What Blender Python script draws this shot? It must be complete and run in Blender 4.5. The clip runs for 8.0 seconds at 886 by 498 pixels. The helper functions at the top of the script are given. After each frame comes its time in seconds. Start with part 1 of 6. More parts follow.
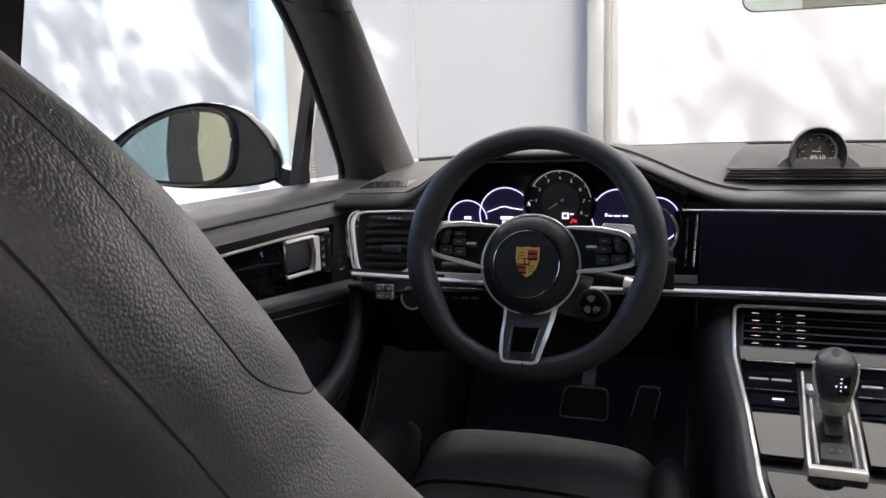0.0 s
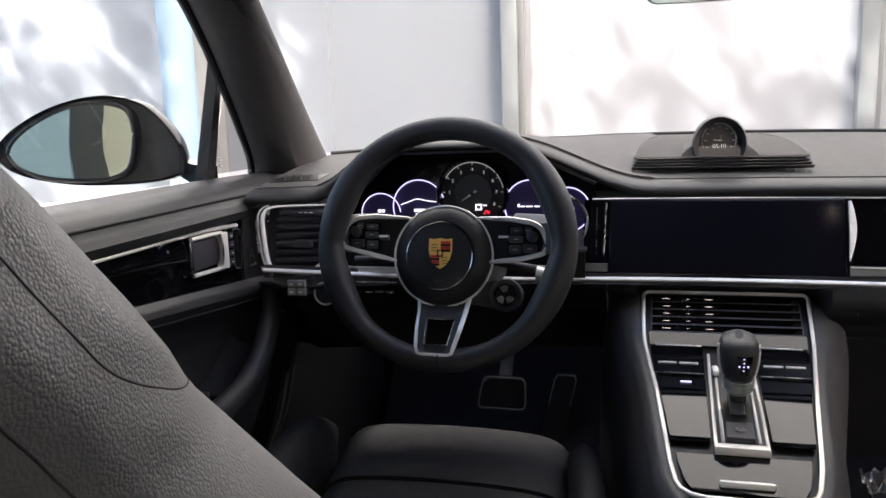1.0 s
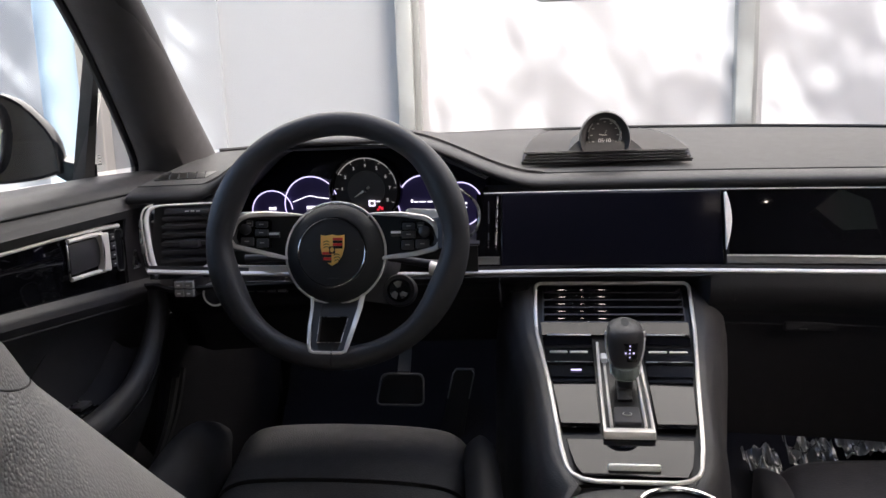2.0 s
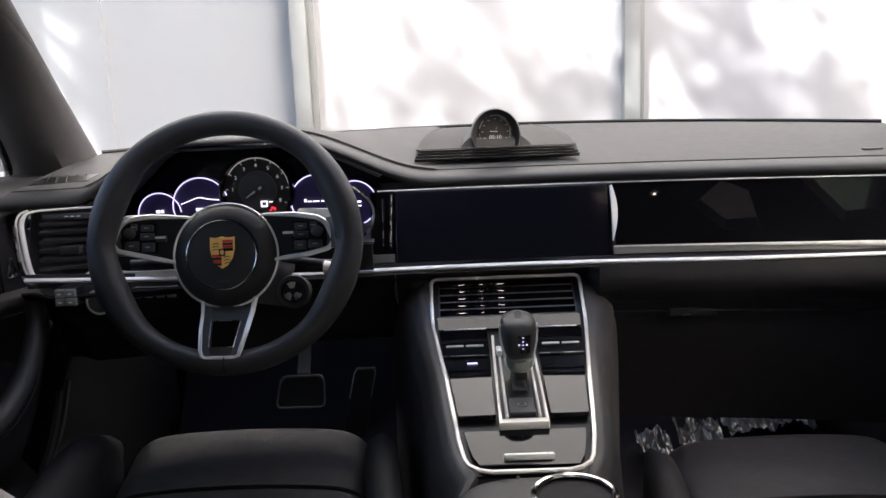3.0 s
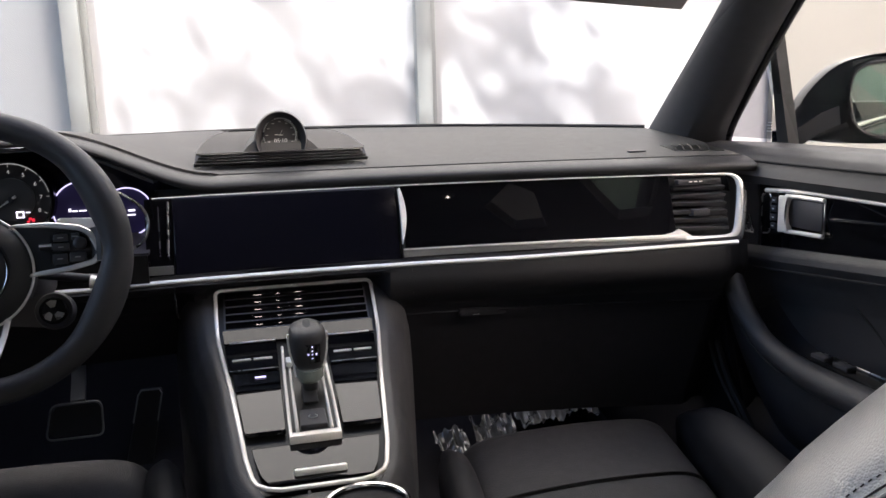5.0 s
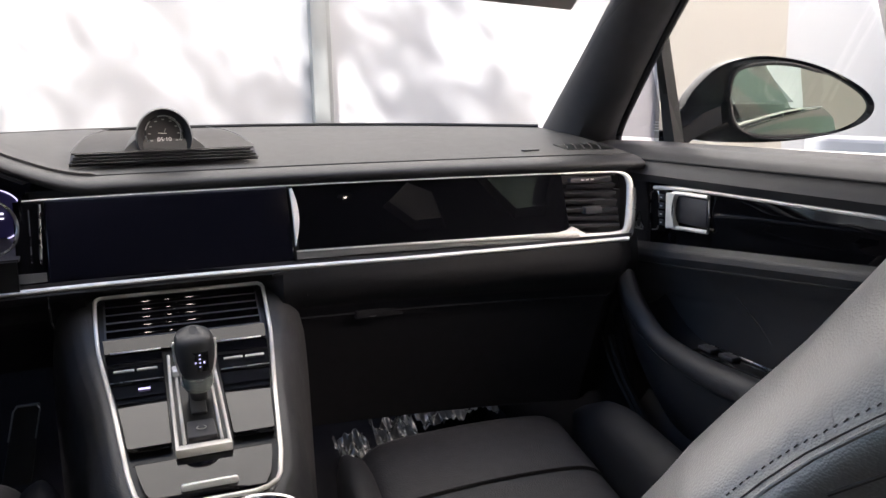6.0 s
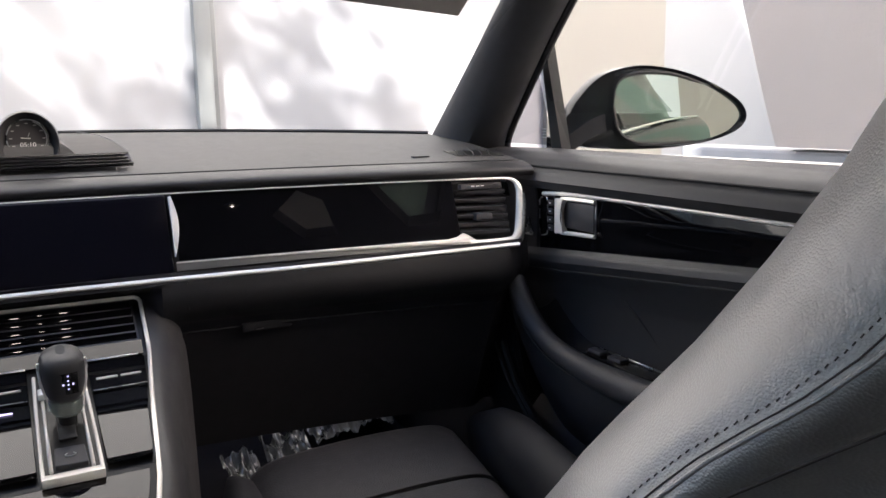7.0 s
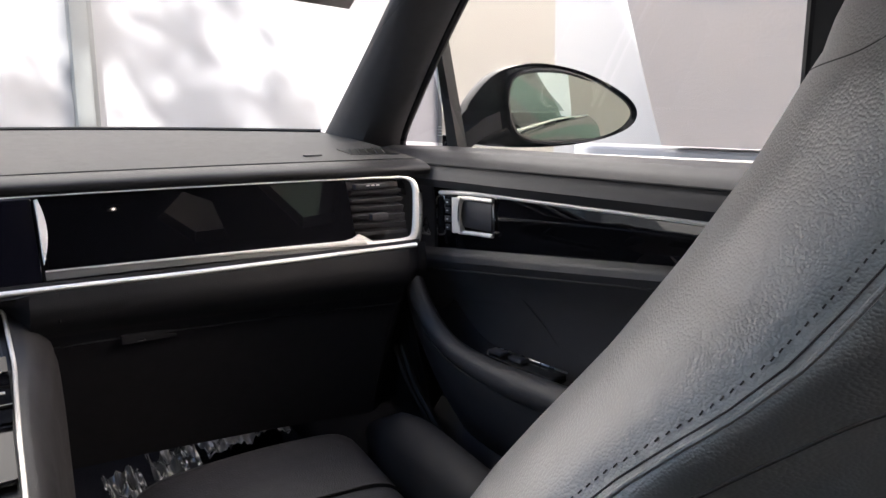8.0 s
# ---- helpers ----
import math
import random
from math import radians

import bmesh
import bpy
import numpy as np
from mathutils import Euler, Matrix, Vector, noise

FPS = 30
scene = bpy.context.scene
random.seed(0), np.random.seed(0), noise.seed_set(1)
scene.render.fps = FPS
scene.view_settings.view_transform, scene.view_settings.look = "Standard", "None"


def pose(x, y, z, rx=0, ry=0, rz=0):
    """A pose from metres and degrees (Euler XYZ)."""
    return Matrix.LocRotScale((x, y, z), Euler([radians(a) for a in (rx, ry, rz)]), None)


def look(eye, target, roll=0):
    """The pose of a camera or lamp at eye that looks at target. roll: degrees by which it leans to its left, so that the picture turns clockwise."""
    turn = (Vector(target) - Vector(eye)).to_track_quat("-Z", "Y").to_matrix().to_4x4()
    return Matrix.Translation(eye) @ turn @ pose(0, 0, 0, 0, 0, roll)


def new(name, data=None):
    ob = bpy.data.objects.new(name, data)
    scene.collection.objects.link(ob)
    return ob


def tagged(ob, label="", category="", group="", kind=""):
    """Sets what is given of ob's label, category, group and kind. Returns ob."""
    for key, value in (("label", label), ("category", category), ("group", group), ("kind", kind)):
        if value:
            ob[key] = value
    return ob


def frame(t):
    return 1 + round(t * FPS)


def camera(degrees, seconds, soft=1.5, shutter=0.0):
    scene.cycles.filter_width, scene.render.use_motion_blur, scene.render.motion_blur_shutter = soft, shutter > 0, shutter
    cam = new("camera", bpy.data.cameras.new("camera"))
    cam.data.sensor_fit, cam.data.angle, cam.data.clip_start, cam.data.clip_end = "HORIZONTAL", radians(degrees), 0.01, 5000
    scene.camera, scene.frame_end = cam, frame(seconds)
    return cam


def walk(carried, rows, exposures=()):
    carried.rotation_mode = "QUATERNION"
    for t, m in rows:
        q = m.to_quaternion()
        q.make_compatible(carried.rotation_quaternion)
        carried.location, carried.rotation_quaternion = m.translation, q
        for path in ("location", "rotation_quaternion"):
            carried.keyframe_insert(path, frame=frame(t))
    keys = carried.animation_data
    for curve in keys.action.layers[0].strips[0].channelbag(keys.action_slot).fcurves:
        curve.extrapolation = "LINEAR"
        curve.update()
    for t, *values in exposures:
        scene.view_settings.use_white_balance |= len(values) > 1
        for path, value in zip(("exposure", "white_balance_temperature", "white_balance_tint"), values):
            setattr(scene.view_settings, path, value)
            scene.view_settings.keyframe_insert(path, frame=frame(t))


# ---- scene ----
cam = camera(57.66, 8.0)
PATH = [
    (0.0, pose(-0.1161, -1.0698, 1.0558, 80.84, 1.54, 20.00)),
    (0.5, pose(-0.1144, -1.0620, 1.0533, 80.58, 1.62, 17.33)),
    (1.0, pose(-0.1083, -1.0571, 1.0498, 80.34, 1.86, 14.24)),
    (1.5, pose(-0.1026, -1.0520, 1.0463, 80.21, 1.83, 10.71)),
    (3.0, pose(-0.0829, -1.0524, 1.0441, 79.60, 2.27, 0.13)),
    (3.5, pose(-0.0739, -1.0454, 1.0401, 79.34, 2.52, -3.36)),
    (4.0, pose(-0.0658, -1.0392, 1.0378, 79.48, 2.35, -6.99)),
    (4.5, pose(-0.0629, -1.0352, 1.0375, 79.58, 1.93, -10.44)),
    (6.0, pose(-0.0462, -1.0152, 1.0316, 79.52, 1.28, -20.98)),
    (6.5, pose(-0.0391, -1.0070, 1.0290, 79.54, 1.05, -24.64)),
    (7.0, pose(-0.0325, -0.9977, 1.0261, 80.00, 0.85, -28.54)),
    (7.5, pose(-0.0288, -0.9808, 1.0229, 79.90, 0.67, -32.42)),
    (8.0, pose(-0.0127, -0.9675, 1.0217, 79.89, 0.62, -35.91)),
]
walk(cam, PATH, exposures=((0.0, 2.88, 6450, 14), (8.0, 2.88, 6450, 14)))

# ---- light ----
SUN_ELEVATION, SUN_TURN = 40.0, 42.0
world = bpy.data.worlds.new("world")
scene.world = world
world.use_nodes = True
wn = world.node_tree
sky = wn.nodes.new("ShaderNodeTexSky")
sky.sky_type, sky.sun_disc = "NISHITA", False
sky.dust_density, sky.air_density = 4.0, 0.8
sky.sun_elevation, sky.sun_rotation = radians(SUN_ELEVATION), radians(180 - SUN_TURN)
wn.links.new(sky.outputs[0], wn.nodes["Background"].inputs[0])
wn.nodes["Background"].inputs[1].default_value = 0.19
sun = new("sun", bpy.data.lights.new("sun", "SUN"))
sun.data.energy, sun.data.angle, sun.data.color = 2.6, radians(0.6), (1.0, 0.965, 0.92)
sun.matrix_world = look((0, 0, 0), (math.sin(radians(SUN_TURN)) * math.cos(radians(SUN_ELEVATION)),
                                    math.cos(radians(SUN_TURN)) * math.cos(radians(SUN_ELEVATION)), -math.sin(radians(SUN_ELEVATION))))


# ---- materials ----
def material(name, colour, rough=0.5, metal=0.0, grain=0.0, grain_scale=400.0, vary=0.15, vary_scale=6.0, kind="noise",
             coat=0.0, spec=0.5, rough_vary=0.1, depth=0.0004, emit=0.0):
    """A principled surface with a large-scale tint and gloss variation and a fine relief."""
    m = bpy.data.materials.new(name)
    m.use_nodes = True
    n, l = m.node_tree.nodes, m.node_tree.links
    b = n["Principled BSDF"]
    b.inputs["Base Color"].default_value = (*colour, 1)
    b.inputs["Roughness"].default_value = rough
    b.inputs["Metallic"].default_value = metal
    b.inputs["Coat Weight"].default_value = coat
    b.inputs["Coat Roughness"].default_value = 0.03
    b.inputs["Specular IOR Level"].default_value = spec
    if emit:
        b.inputs["Emission Color"].default_value = (*colour, 1)
        b.inputs["Emission Strength"].default_value = emit
        return m
    co = n.new("ShaderNodeTexCoord")
    big = n.new("ShaderNodeTexNoise")
    big.inputs["Scale"].default_value, big.inputs["Detail"].default_value = vary_scale, 6
    l.new(co.outputs["Object"], big.inputs["Vector"])
    if vary:
        mix = n.new("ShaderNodeMix")
        mix.data_type = "RGBA"
        mix.inputs[6].default_value = (*[c * (1 - vary) for c in colour], 1)
        mix.inputs[7].default_value = (*[min(1, c * (1 + vary)) for c in colour], 1)
        l.new(big.outputs["Fac"], mix.inputs[0])
        l.new(mix.outputs[2], b.inputs["Base Color"])
    if rough_vary:
        span = n.new("ShaderNodeMapRange")
        span.inputs["To Min"].default_value, span.inputs["To Max"].default_value = max(0.0, rough - rough_vary), min(1.0, rough + rough_vary)
        fine = n.new("ShaderNodeTexNoise")
        fine.inputs["Scale"].default_value, fine.inputs["Detail"].default_value = vary_scale * 9, 4
        l.new(co.outputs["Object"], fine.inputs["Vector"])
        l.new(fine.outputs["Fac"], span.inputs["Value"])
        l.new(span.outputs[0], b.inputs["Roughness"])
    if grain:
        if kind in ("pebble", "side"):
            g = n.new("ShaderNodeTexVoronoi")
            g.feature = "DISTANCE_TO_EDGE" if kind == "pebble" else "SMOOTH_F1"
            flat = n.new("ShaderNodeMapRange")
            flat.interpolation_type = "SMOOTHERSTEP"
            flat.inputs["From Max"].default_value = 0.36
            if kind == "side":
                flat.inputs["From Min"].default_value, flat.inputs["From Max"].default_value = 0.75, 0.10
                g.inputs["Smoothness"].default_value = 0.35
            l.new(g.outputs["Distance"], flat.inputs["Value"])
            out = flat.outputs[0]
        elif kind == "weave":
            g = n.new("ShaderNodeTexWave")
            g.inputs["Distortion"].default_value = 2.0
            out = g.outputs["Fac"]
        else:
            g = n.new("ShaderNodeTexNoise")
            g.inputs["Detail"].default_value = 1 if kind == "soft" else 5
            out = g.outputs["Fac"]
        g.inputs["Scale"].default_value = grain_scale
        if kind == "side":
            g.voronoi_dimensions = "2D"
        warp = n.new("ShaderNodeMix")
        warp.data_type = "VECTOR"
        warp.inputs[0].default_value = 0.03 if kind == "noise" else 0.0015
        l.new(co.outputs["Object"], warp.inputs[4])
        l.new(big.outputs["Color"], warp.inputs[5])
        if kind == "side":
            cut, flat_co = n.new("ShaderNodeSeparateXYZ"), n.new("ShaderNodeCombineXYZ")
            l.new(warp.outputs[1], cut.inputs[0])
            l.new(cut.outputs[1], flat_co.inputs[0])
            l.new(cut.outputs[2], flat_co.inputs[1])
            l.new(flat_co.outputs[0], g.inputs["Vector"])
        else:
            l.new(warp.outputs[1], g.inputs["Vector"])
        bump = n.new("ShaderNodeBump")
        bump.inputs["Strength"].default_value, bump.inputs["Distance"].default_value = grain, depth
        l.new(out, bump.inputs["Height"])
        l.new(bump.outputs[0], b.inputs["Normal"])
        l.new(bump.outputs[0], b.inputs["Coat Normal"])
    return m


def thin_glass(name, tint, gloss=0.03):
    m = bpy.data.materials.new(name)
    m.use_nodes = True
    n, l = m.node_tree.nodes, m.node_tree.links
    n.remove(n["Principled BSDF"])
    clear, shine, mix = n.new("ShaderNodeBsdfTransparent"), n.new("ShaderNodeBsdfGlossy"), n.new("ShaderNodeMixShader")
    clear.inputs[0].default_value = (*tint, 1)
    shine.inputs["Roughness"].default_value = 0.0
    mix.inputs[0].default_value = gloss
    l.new(clear.outputs[0], mix.inputs[1])
    l.new(shine.outputs[0], mix.inputs[2])
    l.new(mix.outputs[0], n["Material Output"].inputs[0])
    return m


LEATHER = material("black_grained_leather", (0.034, 0.033, 0.035), 0.48, grain=0.5, grain_scale=420, kind="pebble", rough_vary=0.08)
# black leather raised to grey: windscreen light on the backrests put into its colour
LIT_SEAT_LEATHER = material("lit_black_seat_leather", (0.128, 0.127, 0.132), 0.50, grain=0.5, grain_scale=880, kind="side", rough_vary=0.04, depth=0.00024, coat=1.0)
# strong coat and sheen add to the same painted-in light
LIT_SEAT_LEATHER.node_tree.nodes["Principled BSDF"].inputs["Coat IOR"].default_value = 3.3
LIT_SEAT_LEATHER.node_tree.nodes["Principled BSDF"].inputs["Coat Roughness"].default_value = 0.46
LIT_SEAT_LEATHER.node_tree.nodes["Principled BSDF"].inputs["Sheen Weight"].default_value = 0.5
LIT_SEAT_LEATHER.node_tree.nodes["Principled BSDF"].inputs["Sheen Roughness"].default_value = 0.4
SMOOTH_LEATHER = material("smooth_black_leather", (0.033, 0.032, 0.034), 0.50, spec=0.45, grain=0.25, grain_scale=600, kind="pebble", rough_vary=0.06)
SHOULDER_LEATHER = material("black_door_leather", (0.026, 0.0255, 0.027), 0.50, spec=0.40, grain=0.25, grain_scale=600, kind="pebble", rough_vary=0.06)
# dash leather darkened: shade on the down-turned front edge put into the colour
SHADED_EDGE_LEATHER = material("shaded_dash_edge_leather", (0.015, 0.0147, 0.016), 0.5, spec=0.35, grain=0.25, grain_scale=600, kind="pebble", rough_vary=0.06)
DASH_TOP = material("dark_grey_leather", (0.044, 0.043, 0.042), 0.60, spec=0.25, grain=0.4, grain_scale=420, kind="pebble", rough_vary=0.06)
HUB_BLACK = material("soft_black_hub_leather", (0.022, 0.022, 0.023), 0.5, grain=0.2, grain_scale=600, kind="pebble", spec=0.35)
SPOKE_KEY = material("dark_grey_switch_keys", (0.030, 0.030, 0.032), 0.42, rough_vary=0.05)
SPOKE_BLACK = material("dark_spoke_plastic", (0.006, 0.006, 0.006), 0.35, spec=0.3)
LOWER_LEATHER = material("matt_black_leather", (0.013, 0.0127, 0.0143), 0.60, spec=0.32, grain=0.3, grain_scale=500, kind="pebble", rough_vary=0.05)
SPEAKER_CLOTH = material("perforated_brown_black_cover", (0.066, 0.063, 0.060), 0.8, grain=0.5, grain_scale=900, spec=0.15)
# cushion leather, far darker than the backrest of the same seat
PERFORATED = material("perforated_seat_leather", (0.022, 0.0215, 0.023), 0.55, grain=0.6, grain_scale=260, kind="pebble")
SEAT_THREAD = material("dark_grey_thread", (0.075, 0.073, 0.074), 0.7, grain=0.4, grain_scale=900)
THREAD = material("black_thread", (0.012, 0.012, 0.012), 0.8, grain=0.4, grain_scale=900)
PIANO = material("piano_black_lacquer", (0.004, 0.004, 0.005), 0.022, vary=0.05, rough_vary=0.01, spec=0.30)
PLASTIC = material("black_plastic", (0.034, 0.033, 0.037), 0.5, grain=0.3, grain_scale=700)
# darker copy of the plastic: footwell and recess shade put into its colour
SHADED_PLASTIC = material("shade_darkened_plastic", (0.011, 0.0108, 0.0135), 0.7, grain=0.3, grain_scale=700, spec=0.25)
GLOSS_PLASTIC = material("glossy_black_plastic", (0.01, 0.01, 0.011), 0.22, rough_vary=0.05)
VENT_PLASTIC = material("dark_grey_vent_plastic", (0.03, 0.03, 0.032), 0.4)
GREY_PLASTIC = material("grey_plastic_button", (0.30, 0.30, 0.285), 0.45)
CHROME = material("satin_chrome", (0.92, 0.88, 0.82), 0.24, metal=0.2, coat=0.5, vary=0.0, rough_vary=0.0)
WHEEL_CHROME = material("satin_wheel_chrome", (0.95, 0.93, 0.90), 0.22, metal=0.40, coat=0.5, vary=0.0, rough_vary=0.0)
RING_METAL = material("polished_ring_metal", (0.50, 0.49, 0.48), 0.14, metal=1.0, vary=0.0, rough_vary=0.0)
DARK_CHROME = material("dark_satin_metal", (0.34, 0.34, 0.335), 0.28, metal=1.0, vary=0.06)
SILVER = material("silver_paint", (0.88, 0.87, 0.84), 0.35, metal=0.1, vary=0.05)
SATIN = material("satin_silver_trim", (0.20, 0.20, 0.20), 0.38, metal=0.45, vary=0.03, vary_scale=2, rough_vary=0.0)
SCREEN = material("dark_screen_glass", (0.006, 0.006, 0.010), 0.12, vary=0.1, rough_vary=0.03)
DIAL = material("dial_face", (0.02, 0.018, 0.018), 0.5, vary=0.2)
DIAL_CENTRE = material("grey_dial_centre", (0.07, 0.065, 0.06), 0.45, vary=0.1)
GLOW = material("lavender_display_light", (0.62, 0.55, 0.95), emit=0.25)
GLOW_WHITE = material("white_display_light", (0.9, 0.86, 1.0), emit=0.30)
GLOW_DIM = material("dim_display_light", (0.5, 0.47, 0.45), emit=0.10)
GLOW_RED = material("red_display_light", (0.9, 0.03, 0.06), emit=0.12)
# display glow, raised to stand in for purple lens flare over the cluster
GLOW_BLUE = material("purple_display_and_flare", (0.02, 0.015, 0.06), emit=0.03)
LAMP = material("warm_lamp_lens", (1.0, 0.86, 0.76), emit=14.0)
NEEDLE = material("white_needle", (0.8, 0.76, 0.68), 0.4)
GOLD = material("gold_enamel", (0.95, 0.56, 0.15), 0.35, metal=0.05, vary=0.1)
CREST_RED = material("red_enamel", (0.62, 0.04, 0.035), 0.35)
CREST_BLACK = material("black_enamel", (0.015, 0.012, 0.012), 0.3)
CARPET = material("black_carpet", (0.014, 0.0135, 0.016), 0.95, grain=1.0, grain_scale=500, depth=0.002, spec=0.1)
RUBBER = material("black_rubber", (0.015, 0.015, 0.015), 0.65, grain=0.2)
PAINT = material("black_car_paint", (0.006, 0.007, 0.009), 0.05, vary=0.1, spec=0.3, rough_vary=0.02)
ALLOY = material("brushed_pedal_metal", (0.20, 0.20, 0.20), 0.45, metal=0.7)
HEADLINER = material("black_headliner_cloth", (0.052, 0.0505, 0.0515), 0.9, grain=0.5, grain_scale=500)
# headliner cloth darkened for shade, so the trim reflects an unlit ceiling
SHADED_CEILING_CLOTH = material("shaded_ceiling_cloth", (0.018, 0.0175, 0.019), 0.9, grain=0.5, grain_scale=500, spec=0.1)
VISOR = material("grey_visor_cloth", (0.42, 0.39, 0.36), 0.85, grain=0.4, grain_scale=500)
WALL = material("white_painted_wall", (0.34, 0.34, 0.347), 0.7, vary=0.02, vary_scale=1.2, grain=0.3, grain_scale=40, depth=0.002)
WHITE = material("bright_white_paint", (0.80, 0.80, 0.79), 0.7, vary=0.03, vary_scale=1.5, grain=0.3, grain_scale=40, depth=0.002)
# grey of the recess; also stands in for shade on two white walls
GREY_SHADE_WALL = material("pale_grey_panel_and_wall_shade", (0.285, 0.302, 0.318), 0.6, vary=0.03, vary_scale=1.5, grain=0.2, grain_scale=60)
POST = material("grey_white_metal_post", (0.20, 0.21, 0.205), 0.5, vary=0.05, vary_scale=3)
BLUE = material("pale_blue_paint", (0.28, 0.38, 0.45), 0.6, vary=0.06, vary_scale=3, grain=0.2, grain_scale=40)
BEIGE = material("beige_render", (0.47, 0.43, 0.35), 0.85, vary=0.05, vary_scale=2, grain=0.5, grain_scale=60, depth=0.003)
WALL_CREAM = material("cream_render", (0.34, 0.335, 0.31), 0.85, vary=0.05, vary_scale=2, grain=0.4, grain_scale=60, depth=0.003)
SAND = material("sand_render", (0.26, 0.250, 0.222), 0.85, vary=0.04, vary_scale=2, grain=0.4, grain_scale=60, depth=0.003)
FACADE = material("pale_warm_render", (0.74, 0.73, 0.70), 0.85, vary=0.04, vary_scale=0.6, grain=0.4, grain_scale=30, depth=0.003)
CONCRETE = material("warm_grey_render", (0.43, 0.372, 0.332), 0.85, vary=0.06, vary_scale=1.5, grain=0.5, grain_scale=50, depth=0.003)
PAVING = material("pale_concrete_paving", (0.42, 0.41, 0.39), 0.85, vary=0.12, vary_scale=1.0, grain=0.6, grain_scale=60, depth=0.003)
BARK = material("brown_bark", (0.10, 0.07, 0.05), 0.9, grain=1.0, grain_scale=25, depth=0.02)
LEAF = material("green_leaf", (0.05, 0.09, 0.03), 0.5, vary=0.4, vary_scale=3)
GREEN_BACKDROP = material("pale_green_backdrop", (0.27, 0.35, 0.28), 0.8, vary=0.05, vary_scale=2, grain=0.3, grain_scale=50, depth=0.003)
MIRROR = material("mirror_glass", (0.50, 0.56, 0.50), 0.0, metal=1.0, vary=0.0, rough_vary=0.0)
TINTED = thin_glass("green_tinted_window_glass", (0.40, 0.46, 0.42), 0.03)
fres = TINTED.node_tree.nodes.new("ShaderNodeFresnel")
TINTED.node_tree.links.new(fres.outputs[0], TINTED.node_tree.nodes["Mix Shader"].inputs[0])
REAR_GLASS = thin_glass("tinted_rear_glass", (0.60, 0.62, 0.61), 0.03)
# glass of the two added roof openings; the paler one brightens its patch
PATCH_GLASS = thin_glass("dark_patch_glass", (0.55, 0.56, 0.55), 0.03)
PALE_PATCH_GLASS = thin_glass("pale_patch_glass", (0.82, 0.83, 0.80), 0.03)
GLASS = thin_glass("clear_window_glass", (0.66, 0.68, 0.675))
# tint darkened in place of shade on the wall seen through it
QUARTER_GLASS = thin_glass("shade_tinted_quarter_glass", (0.38, 0.385, 0.40))
CLEAR = material("clear_acrylic", (0.72, 0.82, 0.75), 0.04, vary=0.0, rough_vary=0.0)
CLEAR.node_tree.nodes["Principled BSDF"].inputs["Transmission Weight"].default_value = 0.75
FILM = material("crinkled_clear_film", (0.11, 0.11, 0.105), 0.09, vary=0.3, vary_scale=20, rough_vary=0.06, spec=0.8)


# ---- mesh tools ----
def thing(name, at, label, category, group="", kind=""):
    ob = new(name)
    ob.empty_display_size = 0.05
    ob.location = at
    return tagged(ob, label, category, group, kind)


def part(name, bm, mat, parent=None, label="", smooth=True, local=False):
    """Links a bmesh as one mesh object; under a thing or part it is given in world metres unless local."""
    bmesh.ops.recalc_face_normals(bm, faces=bm.faces)
    if parent is not None and not local:
        base = Vector((0, 0, 0))
        o = parent
        while o is not None:
            base += o.location
            o = o.parent
        bmesh.ops.translate(bm, verts=bm.verts, vec=-base)
    me = bpy.data.meshes.new(name)
    bm.to_mesh(me)
    bm.free()
    me.materials.append(mat)
    if smooth:
        me.shade_smooth()
        me.set_sharp_from_angle(angle=radians(38))
        for f in me.polygons:
            if f.loop_total > 4:
                f.use_smooth = False
    ob = new(name, me)
    ob.parent = parent
    return tagged(ob, label)


def solo(name, bm, mat, label, category="", kind="", group="", smooth=True):
    return tagged(part(name, bm, mat, None, label, smooth), label, category, group, kind)


def box(x0, x1, y0, y1, z0, z1, r=0.0, bm=None, turn=None):
    bm = bm or bmesh.new()
    made = bmesh.ops.create_cube(bm, size=1)["verts"]
    c = Vector(((x0 + x1) / 2, (y0 + y1) / 2, (z0 + z1) / 2))
    for v in made:
        v.co = Vector((v.co.x * (x1 - x0), v.co.y * (y1 - y0), v.co.z * (z1 - z0)))
    if r:
        es = list({e for v in made for e in v.link_edges})
        made = list({v for f in bmesh.ops.bevel(bm, geom=es, offset=r, segments=2, affect="EDGES", profile=0.5)["faces"] for v in f.verts} | {v for v in made if v.is_valid})
    for v in made:
        if turn:
            v.co = turn.to_3x3() @ v.co
        v.co += c
    return bm


def sheet(fn, nu, nv, thick=0.0, bm=None, wrap=False):
    """A surface fn(u, v) over 0..1, with a thickness."""
    bm = bm or bmesh.new()
    rows = [[bm.verts.new(fn(i / nu, j / nv)) for j in range(nv + (0 if wrap else 1))] for i in range(nu + 1)]
    m = len(rows[0])
    faces = []
    for i in range(nu):
        for j in range(m if wrap else m - 1):
            faces.append(bm.faces.new((rows[i][j], rows[i + 1][j], rows[i + 1][(j + 1) % m], rows[i][(j + 1) % m])))
    if thick:
        bmesh.ops.recalc_face_normals(bm, faces=faces)
        bmesh.ops.solidify(bm, geom=faces, thickness=thick)
    return bm


def loft(rings, bm=None, caps=True):
    """Closed rings of equal count, joined into a skin with end caps."""
    bm = bm or bmesh.new()
    vs = [[bm.verts.new(p) for p in r] for r in rings]
    m = len(vs[0])
    for a, b in zip(vs, vs[1:]):
        for j in range(m):
            bm.faces.new((a[j], a[(j + 1) % m], b[(j + 1) % m], b[j]))
    if caps:
        bm.faces.new(vs[0][::-1])
        bm.faces.new(vs[-1])
    return bm


